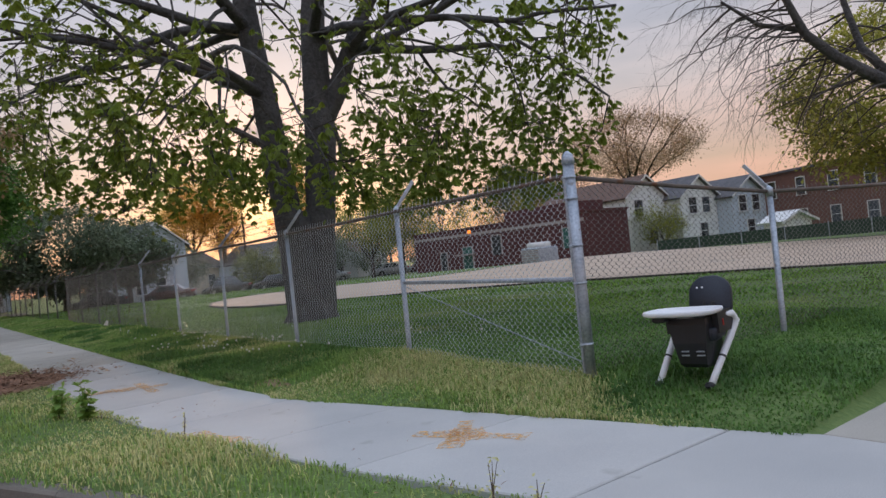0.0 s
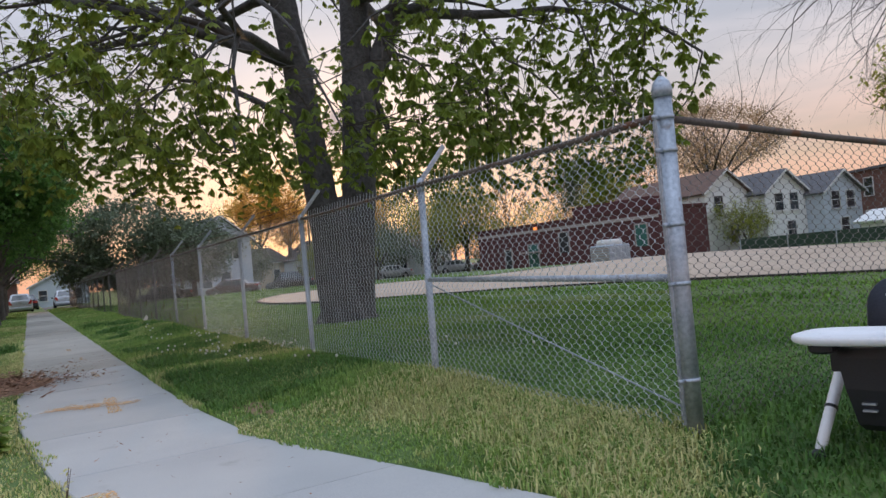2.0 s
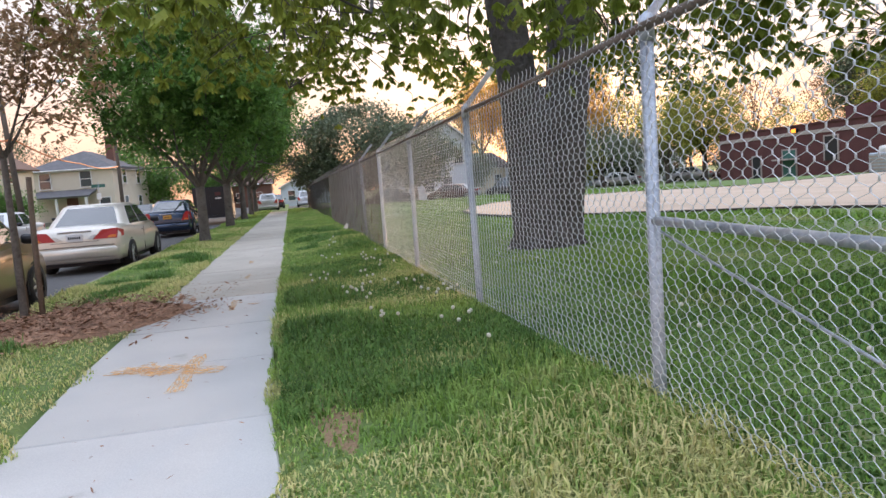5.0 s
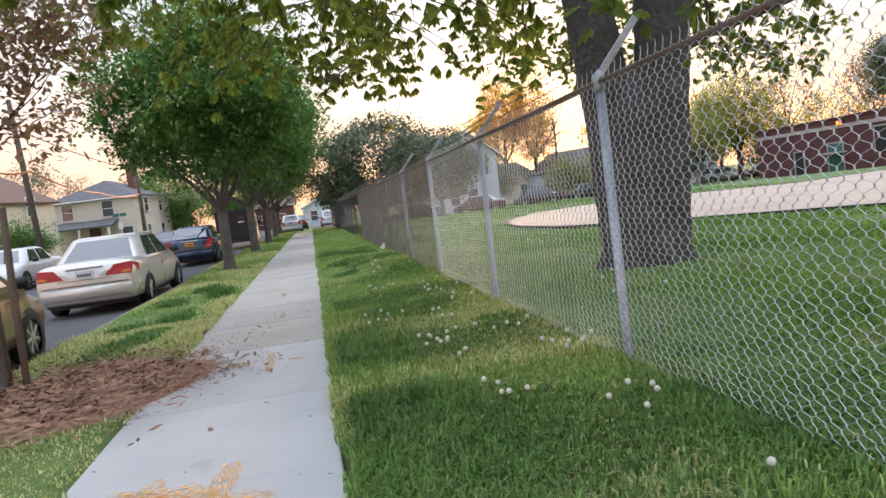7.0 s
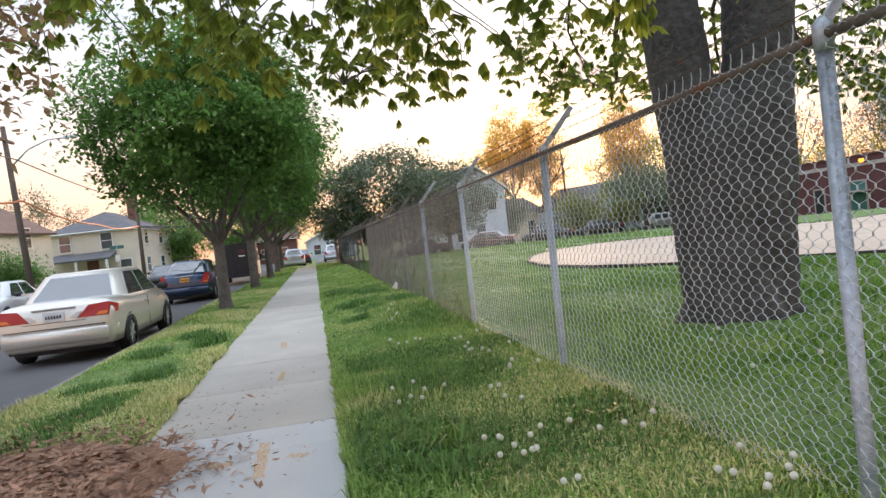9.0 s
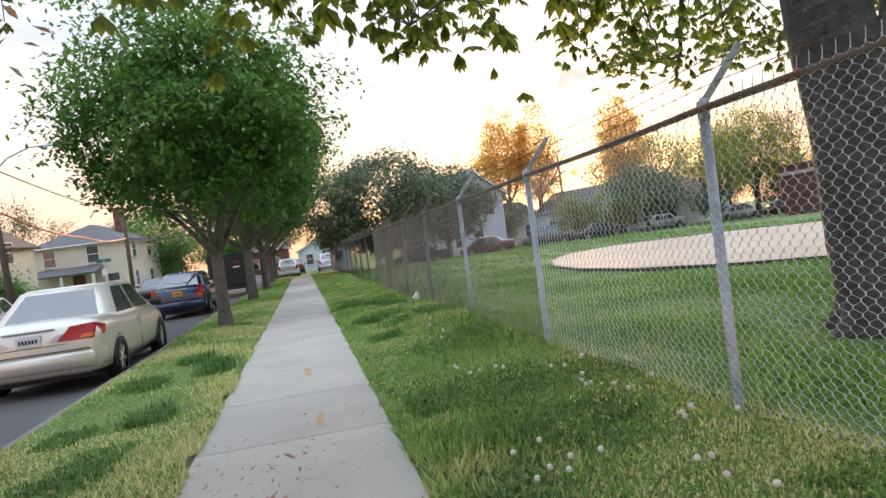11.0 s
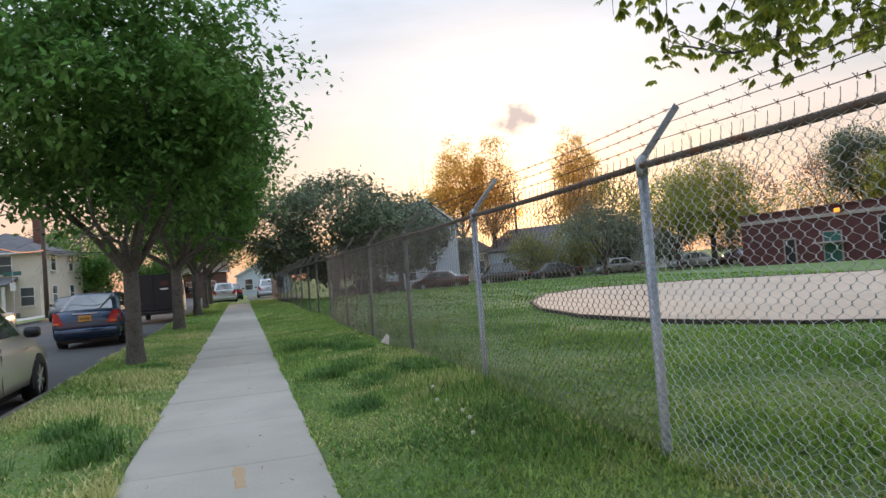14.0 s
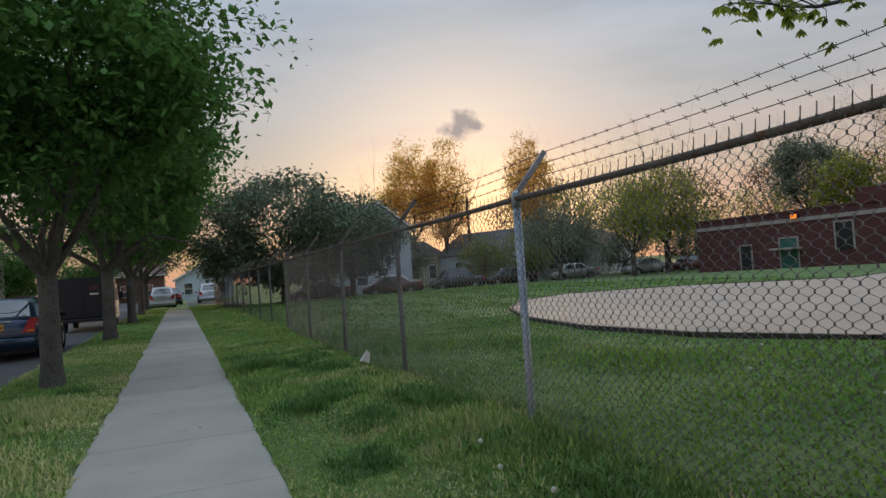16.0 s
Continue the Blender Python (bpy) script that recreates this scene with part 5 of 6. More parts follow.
def car(at, turn, label, body, length=4.85, width=1.82, tall=1.45, deck=1.0, bonnet=0.95, cabin=(0.85, 1.55, 3.15, 3.85), plate=M_PLATE, lens="wide", roof=None, belt=0.93):
    """A parked car; its tail at its own y = 0 and its front at y = length. cabin: rear glass foot and head, windscreen head and foot."""
    root = thing("car", pose(*at, 0, 0, turn), label, "car")
    w, zb = width / 2, 0.24
    rows = [(0.0, 0.86, 0.36, 0.72), (0.035, 0.93, 0.28, deck - 0.12), (0.11, 0.96, 0.25, deck - 0.02), (0.45, 0.985, 0.23, deck), (cabin[0], 0.995, zb, deck + 0.01), (1.6, 1.0, zb, belt + 0.03), (2.6, 1.0, zb, belt + 0.01), (cabin[3] - 0.1, 0.995, zb, bonnet + 0.03),
            (length - 0.75, 0.97, zb, bonnet - 0.06), (length - 0.3, 0.93, zb, bonnet - 0.16), (length - 0.08, 0.84, 0.27, bonnet - 0.28), (length, 0.70, 0.34, bonnet - 0.38)]
    rings = []
    for y, k, lo, hi in rows:
        a, h = w * k, hi - lo
        half = [(0.0, hi + 0.02), (a * 0.55, hi + 0.015), (a * 0.86, hi - 0.005), (a * 0.955, hi - 0.05), (a * 0.99, lo + h * 0.72), (a, lo + h * 0.5), (a * 0.985, lo + h * 0.25), (a * 0.95, lo + 0.04), (a * 0.8, lo)]
        rings.append([(x, y, z) for x, z in half] + [(-x, y, z) for x, z in reversed(half[1:])])
    shell = part("body", Geo().loft(rings), body, root, "", True)
    f0, h0, h1, f1 = cabin
    zr = tall

    def cab(grow_, lo, hi, inset):
        bw, tw = w * 0.93 + grow_, w * 0.70 + grow_
        out = []
        for u in np.linspace(lo, hi, 5):
            ya, yb, x = f0 + (h0 - f0) * u - grow_ + inset, f1 + (h1 - f1) * u + grow_ - inset, bw + (tw - bw) * u
            z = belt + (zr - belt) * u
            c = 0.16
            out.append([(-x + c, ya, z), (x - c, ya, z), (x, ya + c, z), (x, yb - c * 1.4, z), (x - c, yb, z), (-x + c, yb, z), (-x, yb - c * 1.4, z), (-x, ya + c, z)])
        return out
    part("roof_frame", Geo().loft(cab(0, -0.12, 0.985, 0)), roof or body, root, "", True)
    rt = [(x * 0.97, y, zr - 0.02) for x, y, z in cab(0, 0, 1.0, 0)[-1]]
    part("roof_panel", Geo().loft([rt, [(x * 0.9, h0 + (y - h0) * 0.92 + 0.04, zr + 0.025) for x, y, z in rt]]), roof or body, root, "", True)

    def at_u(u, side_out=0.006):
        bw, tw = w * 0.93 + side_out, w * 0.70 + side_out
        return f0 + (h0 - f0) * u, f1 + (h1 - f1) * u, bw + (tw - bw) * u, belt + (zr - belt) * u
    lo_u, hi_u = 0.10, 0.90
    ya, yb, x0, z0 = at_u(lo_u)
    yc, yd, x1, z1 = at_u(hi_u)
    part("rear_window", Geo().slab([(-x0 + 0.17, ya - 0.008, z0), (x0 - 0.17, ya - 0.008, z0), (x1 - 0.17, yc - 0.008, z1), (-x1 + 0.17, yc - 0.008, z1)], 0.01), M_CARGLASS, root)
    part("windscreen", Geo().slab([(x0 - 0.17, yb + 0.008, z0), (-x0 + 0.17, yb + 0.008, z0), (-x1 + 0.17, yd + 0.008, z1), (x1 - 0.17, yd + 0.008, z1)], 0.01), M_CARGLASS, root)
    mid = (h0 + h1) / 2
    for s in (-1, 1):
        for a0, a1, b0, b1 in ((ya + 0.36, mid - 0.05, yc + 0.22, mid - 0.05), (mid + 0.05, yb - 0.40, mid + 0.05, yd - 0.26)):
            q = [(s * (x0 + 0.004), a0, z0), (s * (x0 + 0.004), a1, z0), (s * (x1 + 0.004), b1, z1), (s * (x1 + 0.004), b0, z1)]
            part("side_window", Geo().slab(q if s > 0 else q[::-1], 0.01), M_CARGLASS, root)
        for y in (0.98, length - 0.92):
            arch = [(s * (w * 0.99 + 0.004), y + 0.37 * math.cos(t), 0.31 + 0.37 * math.sin(t)) for t in np.linspace(-0.25, math.pi + 0.25, 15)]
            part("wheel_arch", Geo().slab(arch if s > 0 else arch[::-1], 0.12), M_BLACK, root)
            wheel = part("wheel", TYRE, None, root, "", False, pose(s * (w - 0.085), y, 0.32, 0, 0, 0 if s > 0 else 180))
            part("rim", RIM, None, wheel)
        part("door_mirror", Geo().box(-0.10, 0.10, -0.05, 0.05, -0.07, 0.07, None, 0.03), M_BLACK, root, "", True, pose(s * (w + 0.09), cabin[3] - 0.55, belt + 0.08))
        for y in (mid - 0.15, mid + 0.95):
            part("door_handle", Geo().box(-0.012, 0.012, -0.1, 0.1, -0.014, 0.014, None, 0.005), body, root, "", False, pose(s * (w + 0.005), y, belt - 0.12))
        part("door_seam", Geo().box(-0.004, 0.004, -0.004, 0.004, 0.32, belt - 0.05), M_BLACK, root, "", False, pose(s * (w * 0.992), mid, 0))
        q0, q1 = (0.40, 0.90) if lens == "wide" else (0.60, 0.90)
        zt, zl = (deck - 0.06, deck - 0.27) if lens == "wide" else (deck - 0.02, deck - 0.36)
        p0, p1, p2, p3 = (s * w * q0, -0.015, zl), (s * w * q1, 0.0, zl), (s * w * 0.915, 0.05, zt), (s * w * (q0 + 0.18), 0.02, zt - 0.02)
        p4, p5 = (s * w * 0.99, 0.30, zl + 0.03), (s * w * 0.985, 0.36, zt - 0.06)
        rear, flank = [p0, p1, p2, p3], [p1, p4, p5, p2]
        tl = part("tail_light", Geo().slab(rear if s > 0 else rear[::-1], 0.08).slab(flank if s > 0 else flank[::-1], 0.05), M_RED, root, "red tail light")
        am = [(s * w * 0.70, -0.022, zl + 0.02), (s * w * 0.89, -0.012, zl + 0.02), (s * w * 0.895, 0.002, zl + 0.07), (s * w * 0.76, -0.008, zl + 0.07)]
        part("indicator", Geo().slab(am if s > 0 else am[::-1], 0.02), M_AMBER, tl, "amber indicator")
        if lens == "wide":
            rv = [(s * w * 0.27, -0.024, zl + 0.02), (s * w * 0.39, -0.020, zl + 0.0), (s * w * 0.47, -0.010, zl + 0.10), (s * w * 0.40, -0.012, zl + 0.10)]
            part("reversing_light", Geo().slab(rv if s > 0 else rv[::-1], 0.03), M_CLEAR, root, "clear reversing light")
        hl = [(s * w * 0.55, length - 0.12, bonnet - 0.38), (s * w * 0.86, length - 0.20, bonnet - 0.36), (s * w * 0.93, length - 0.52, bonnet - 0.22), (s * w * 0.66, length - 0.32, bonnet - 0.20)]
        part("headlight", Geo().loft([[(x * 1.01, y + 0.06, z) for x, y, z in hl], [(x * 0.96, y - 0.1, z) for x, y, z in hl]]), M_CLEAR, root, "clear headlight")
    part("bumper", Geo().loft([[(-w * 0.86 * k, 0.0 - d, z0_), (w * 0.86 * k, 0.0 - d, z0_), (w * 0.99 * k, 0.3, z0_), (-w * 0.99 * k, 0.3, z0_)] for k, d, z0_ in ((0.97, -0.02, 0.33), (1.0, 0.045, 0.37), (1.0, 0.05, 0.53), (0.97, 0.0, 0.58))]), body, root, "", True)
    part("number_plate", Geo().box(-0.16, 0.16, -0.012, 0.0, 0, 0.155, None, 0.004), plate, root, "", False, pose(0, -0.004, deck - 0.29, -4, 0, 0))
    for k in range(6):
        part("plate_mark", Geo().box(-0.012, 0.012, -0.006, 0.0, 0, 0.05), M_BLACK, root, "", False, pose(-0.105 + 0.042 * k, -0.018, deck - 0.24, -4, 0, 0))
    part("boot_seam", Geo().box(-w * 0.52, w * 0.52, -0.004, 0.02, 0, 0.008), M_BLACK, root, "", False, pose(0, -0.006, deck - 0.31))
    part("bumper_gap", Geo().box(-w * 0.84, w * 0.84, -0.004, 0.02, 0, 0.010), M_BLACK, root, "", False, pose(0, -0.012, 0.595))
    part("boot_trim", Geo().box(-w * 0.36, w * 0.36, 0.0, 0.03, 0, 0.03, None, 0.006), M_ALLOY, root, "", False, pose(0, 0.01, deck - 0.10))
    part("underbody", Geo().box(-w * 0.82, w * 0.82, 0.35, length - 0.4, 0.16, 0.30), M_BLACK, root)
    for s in (-1, 1):
        part("rear_valance", Geo().box(-0.3, 0.3, 0, 0.06, 0, 0.09, None, 0.01), M_BLACK, root, "", False, pose(s * w * 0.5, 0.09, 0.225))
    return root


P_CHAMP = paint("champagne_paint", (0.64, 0.61, 0.55), 0.35, 0.28)
P_NAVY = paint("dark_blue_paint", (0.028, 0.050, 0.10), 0.5, 0.25)
P_WHITE = paint("white_paint", (0.62, 0.64, 0.67), 0.1, 0.3)
P_TAN = paint("tan_paint", (0.30, 0.22, 0.13), 0.5, 0.3)
P_DKRED = paint("dark_red_paint", (0.07, 0.02, 0.018), 0.4, 0.3)
P_SILVER = paint("silver_paint", (0.36, 0.38, 0.40), 0.6, 0.3)
P_BLACKP = paint("black_paint", (0.012, 0.013, 0.015), 0.2, 0.3)
ROADZ = -0.14
car((-0.22, 20.95, ROADZ), 0, "champagne saloon car parked at the kerb", P_CHAMP)
car((-0.62, 34.5, ROADZ), 0, "dark blue hatchback saloon with an amber plate", P_NAVY, 4.45, 1.75, 1.48, 1.04, 0.92, (0.35, 1.35, 2.7, 3.65), M_PLATE_Y, "tall")
car((-0.35, 12.6, ROADZ), 0, "tan car parked beside the mulch bed", P_TAN, 4.6, 1.82, 1.5)
car((2.2, 70.5, ROADZ), 0, "white hatchback parked at the end of the street", P_WHITE, 4.5, 1.85, 1.62, 1.10, 1.0, (0.15, 0.7, 2.9, 3.7), M_PLATE, "tall")
car((2.7, 78, ROADZ), 0, "dark car parked at the end of the street", P_BLACKP, 4.5, 1.8, 1.5)
car((5.9, 80, ROADZ), 0, "white car standing before a blue house", P_WHITE, 4.6, 1.85, 1.7, 1.1, 1.0, (0.2, 0.8, 2.9, 3.7), M_PLATE, "tall")
car((-6.6, 47, ROADZ), 180, "silver saloon parked across the street", P_SILVER)
car((-6.7, 37, ROADZ), 180, "pale saloon parked across the street", P_WHITE)
car((-6.6, 29.5, ROADZ), 180, "dark red car parked across the street", P_DKRED)
car((-6.7, 64, ROADZ), 180, "dark car parked far across the street", P_BLACKP)
for x, y, a, p, t in ((15.2, 65, 75, P_BLACKP, 1.45), (21.0, 66, 78, P_DKRED, 1.45), (22.5, 70.5, 80, P_WHITE, 1.5), (27.0, 67.5, 80, P_BLACKP, 1.75), (32.6, 69, 82, P_BLACKP, 1.45), (38.6, 68.5, 84, P_SILVER, 1.45), (45.5, 67, 85, P_SILVER, 1.45), (50.0, 66, 85, P_DKRED, 1.45)):
    car((x, y, -0.36), a, "car parked in the lot beyond the lawn", p, 4.6, 1.8, t)

# black box van with a white cab
van = thing("box_van", pose(-0.15, 46.0, ROADZ) @ Matrix.Diagonal((0.94, 0.94, 0.94, 1)), "black box van with a pale cab parked at the kerb", "van")
part("box", Geo().box(-1.0, 1.0, 0, 3.6, 0.55, 2.28, None, 0.03), M_BLACK, van)
for s in (-1, 1):
    part("rear_door", Geo().box(s * 0.5 - 0.47, s * 0.5 + 0.47, -0.03, -0.004, 0.62, 2.2, None, 0.01), M_BLACK, van)
part("sign_panel", Geo().box(0.28, 0.62, -0.04, -0.031, 1.75, 1.95), M_BRICK, van, "small red and white panel")
part("sign_panel", Geo().box(0.28, 0.62, -0.04, -0.031, 1.55, 1.62), M_TRIM, van, "small white panel")
part("bumper", Geo().box(-1.0, 1.0, -0.12, 0.0, 0.42, 0.56, None, 0.02), M_BLACK, van)
cab_rings = [[(-0.95, y0, z), (0.95, y0, z), (0.95, y1, z), (-0.95, y1, z)] for z, y0, y1 in ((0.4, 3.65, 5.6), (1.1, 3.65, 5.55), (1.25, 3.65, 5.3), (2.0, 3.65, 4.6))]
part("cab", Geo().loft(cab_rings), P_WHITE, van)
for s in (-1, 1):
    q = [(s * 0.956, 3.9, 1.2), (s * 0.956, 4.95, 1.2), (s * 0.956, 4.5, 1.85), (s * 0.956, 3.9, 1.85)]
    part("side_window", Geo().slab(q if s > 0 else q[::-1], 0.01), M_CARGLASS, van)
    part("door_mirror", Geo().box(s * 1.1 - 0.09, s * 1.1 + 0.09, 4.8, 4.86, 1.25, 1.6, None, 0.02), M_BLACK, van)
    for y in (0.9, 4.5):
        wheel = part("wheel", TYRE, None, van, "", False, pose(s * 0.85, y, 0.34, 0, 0, 0 if s > 0 else 180))
        part("rim", RIM, None, wheel)

# ---- high chair ----
hc = thing("high_chair", pose(6.14, 4.48, 0.10, 0, 0, 0), "abandoned navy and white high chair standing in the grass", "high chair")
face = pose(0, 0, 0, 0, -2, -82)      # it looks towards the pavement corner


def hpart(name, g, material, label="", smooth=False):
    return part(name, g, material, hc, label, smooth, face)


def rounded(w, h, r, n=6):
    pts = []
    for cx, cz, a0 in ((w / 2 - r, r, -90), (w / 2 - r, h - r, 0), (-w / 2 + r, h - r, 90), (-w / 2 + r, r, 180)):
        pts += [(cx + r * math.cos(radians(a0 + 90 * k / n)), cz + r * math.sin(radians(a0 + 90 * k / n))) for k in range(n + 1)]
    return pts


# local -x looks at the viewer's side; tray reaches towards local -y
def pad(w, h, r, t, m):
    o = rounded(w, h, r)
    i = [(x * 0.93, h / 2 + (z - h / 2) * 0.95) for x, z in o]
    return Geo().loft([[(x, 0, z) for x, z in i], [(x, 0.015, z) for x, z in o], [(x, t - 0.015, z) for x, z in o], [(x, t, z) for x, z in i]], True, m)


back = hpart("backrest", pad(0.34, 0.38, 0.14, 0.06, pose(0.04, 0.10, 0.41, -14, 0, 0)), M_SEAT, "navy padded backrest", True)
for x in (-0.035, 0.035):
    part("strap_slot", Geo().box(x - 0.012, x + 0.012, -0.012, 0.006, 0.10, 0.17, pose(0.04, 0.10, 0.41, -14, 0, 0), 0.004), M_BLACK, back)
    part("rivet", Geo().ball((x * 0.6 + 0.04, 0.012, 0.70), 0.008, 8, 5), M_WPLASTIC, back)
hpart("seat", pad(0.33, 0.26, 0.07, 0.10, pose(0.02, -0.16, 0.40, -84, 0, 0)), M_SEAT, "", True)
shell = Geo().loft([[(x * k + 0.02, y0 + dy, z) for x, dy in ((-0.18, 0.0), (0.13, 0.0), (0.14, 0.10), (0.13, 0.30), (-0.18, 0.30), (-0.19, 0.10))] for z, k, y0 in ((0.11, 0.60, -0.15), (0.14, 0.68, -0.18), (0.30, 0.84, -0.20), (0.44, 0.95, -0.20), (0.485, 0.93, -0.19))])
body = hpart("seat_shell", shell, M_BLACK, "black moulded seat shell")
for s in (-1, 1):
    for k in range(2):
        part("slot", Geo().box(s * 0.06 - 0.028 + 0.02, s * 0.06 + 0.028 + 0.02, -0.212, -0.19, 0.205 + 0.03 * k, 0.214 + 0.03 * k), M_GALV, body)
part("arm_bracket", Geo().loft([[(0.10, -0.10, z), (0.20, -0.10, z), (0.20, 0.18, z), (0.10, 0.18, z)] for z in (0.36, 0.38, 0.50, 0.52)]), M_BLACK, body)
part("arm_bracket", Geo().loft([[(-0.22, -0.10, z), (-0.15, -0.10, z), (-0.15, 0.18, z), (-0.22, 0.18, z)] for z in (0.36, 0.38, 0.50, 0.52)]), M_BLACK, body)
part("red_latch", Geo().box(0.196, 0.204, -0.03, -0.012, 0.41, 0.46), M_RED, body)
tr = [(0.285 * math.copysign(abs(math.cos(t)) ** 0.6, math.cos(t)) - 0.015, -0.22 + 0.19 * math.copysign(abs(math.sin(t)) ** 0.6, math.sin(t))) for t in np.linspace(0, 2 * math.pi, 28, endpoint=False)]
rings = [[(x * k, -0.22 + (y + 0.22) * k, z) for x, y in tr] for k, z in ((0.90, 0.522), (0.98, 0.532), (1.0, 0.548), (0.985, 0.562), (0.93, 0.560), (0.90, 0.548))]
tray = hpart("tray", Geo().loft(rings), M_WPLASTIC, "white plastic tray", True)
part("tray_catch", Geo().box(-0.22, -0.12, -0.33, -0.22, 0.475, 0.523, None, 0.012), M_BLACK, tray)
for s in (-1, 1):
    knee, foot_x = s * 0.235 - 0.03, s * 0.205 - 0.08
    leg = hpart("leg", Geo().tube([(s * 0.20 - 0.02, 0.05, 0.485), (knee - s * 0.01, 0.16, 0.475), (knee, 0.20, 0.42), (knee * 0.75 + foot_x * 0.25, 0.10, 0.30), (knee * 0.3 + foot_x * 0.7, -0.10, 0.10), (foot_x, -0.22, -0.03)], [0.02, 0.03, 0.031, 0.028, 0.026, 0.025], 12), M_WPLASTIC, "white tubular leg", True)
    part("foot", Geo().ball((foot_x, -0.225, -0.01), 0.04, 10, 6, 0.7), M_BLACK, leg)
    u = 0.62
    jx, jy, jz = knee * (0.75 - 0.45 * u) + foot_x * (0.25 + 0.45 * u), 0.10 - 0.20 * u, 0.30 - 0.20 * u
    part("leg_joint", Geo().tube([(jx, jy, jz), (jx, jy - 0.010, jz - 0.010)], 0.031, 12), M_BLACK, leg)

# ---- young staked tree in its mulch bed ----
sapling = tree("young_tree", (1.22, 13.8, 0.03), "young staked tree with sparse russet leaves in mulch", 1.9, 0.035, 6, 0.95, 66, 3, M_LEAF_G, M_BARK2, 0.085, 9, 71, spread=0.1, flare=1.2, ratio=0.7, twig_r=0.55)
for x, y, lx in ((1.02, 13.55, -0.03), (1.42, 13.75, 0.02), (1.15, 14.1, -0.02)):
    st = thing("stake", pose(x, y, 0.0), "weathered wooden tree stake", "stake", "stakes round the young tree")
    part("pole", Geo().tube([(0, 0, -0.3), (lx, 0, 1.0), (lx * 2, 0, 1.62)], [0.032, 0.031, 0.029], 8), M_STAKE, st, "", True)
bed = []
rng = np.random.default_rng(9)
for k in range(24):
    a = 2 * math.pi * k / 24
    bed.append((1.95 + 1.05 * math.cos(a) * (1 + 0.12 * math.sin(3 * a)), 13.3 + 1.3 * math.sin(a) * (1 + 0.1 * math.cos(4 * a)), 0.035))
bed_c = (1.9, 13.3, 0.075)
rim_ = [(x, y, 0.0) for x, y, z in bed]
mid_ = [(bed_c[0] + (x - bed_c[0]) * 0.8, bed_c[1] + (y - bed_c[1]) * 0.8, 0.055) for x, y, z in bed]
setting("mulch_bed", Geo().loft([rim_, mid_], False).add(mid_ + [bed_c], [(k, (k + 1) % 24, 24) for k in range(24)]), M_MULCH, "brown bark mulch bed round a young tree", True)


def chips(n, cx, cy, sx, sy, z, size, rng):
    p = np.stack([rng.normal(cx, sx, n), rng.normal(cy, sy, n), np.full(n, z)], 1)
    p[:, 2] += rng.uniform(0, 0.02, n)
    a = rng.uniform(0, np.pi, n)
    l, w = size * rng.uniform(0.5, 1.6, n), size * 0.28 * rng.uniform(0.6, 1.5, n)
    d = np.stack([np.cos(a), np.sin(a), rng.normal(0, 0.25, n)], 1) * l[:, None]
    s = np.stack([-np.sin(a), np.cos(a), rng.normal(0, 0.3, n)], 1) * w[:, None]
    v = np.stack([p - d, p + s, p + d, p - s], 1).reshape(-1, 3)
    b = np.arange(n)[:, None] * 4
    return v, np.concatenate([b, b + 1, b + 2, b + 3], 1)


part_ = part("mulch_chips", joined(chips(3600, 1.95, 13.3, 0.5, 0.62, 0.065, 0.045, rng), chips(420, 2.9, 13.45, 0.28, 0.28, 0.008, 0.03, rng), chips(160, 3.2, 14.9, 0.35, 0.7, 0.008, 0.02, rng)), M_MULCH)
tagged(part_, "loose bark chips spilling onto the pavement", "mulch", "", "stuff")
litter = part("fallen_twigs", joined(chips(240, 3.3, 16, 0.55, 9, 0.008, 0.016, rng), chips(60, 3.3, 8, 0.4, 2.5, 0.008, 0.015, rng)), M_MULCH)
tagged(litter, "scattered twigs and dead leaves on the pavement", "litter", "", "stuff")

# ---- poles and cables ----


def street_pole(at, tall, label, lean=0, arm=False):
    root = thing("utility_pole", pose(*at, 0, lean, 0), label, "pole")
    part("pole", Geo().tube([(0, 0, -0.3), (0, 0, tall * 0.5), (0, 0, tall)], [0.16, 0.14, 0.11], 12), M_POLE, root, "", True)
    part("crossarm", Geo().box(-0.06, 0.06, -0.9, 0.9, tall - 0.7, tall - 0.58), M_POLE, root)
    if arm:
        part("lamp_arm", Geo().tube([(0.1, 0, tall * 0.78), (0.9, 0, tall * 0.86), (1.8, 0, tall * 0.90), (2.6, 0, tall * 0.90)], 0.035, 8), M_GALV, root, "", True)
        part("lamp_head", Geo().loft([[(2.5, -0.1, tall * 0.90 - 0.05), (3.1, -0.12, tall * 0.90 - 0.05), (3.1, 0.12, tall * 0.90 - 0.05), (2.5, 0.1, tall * 0.90 - 0.05)], [(2.5, -0.06, tall * 0.90 + 0.06), (3.05, -0.07, tall * 0.90 + 0.08), (3.05, 0.07, tall * 0.90 + 0.08), (2.5, 0.06, tall * 0.90 + 0.06)]]), M_GALV, root)
    return root


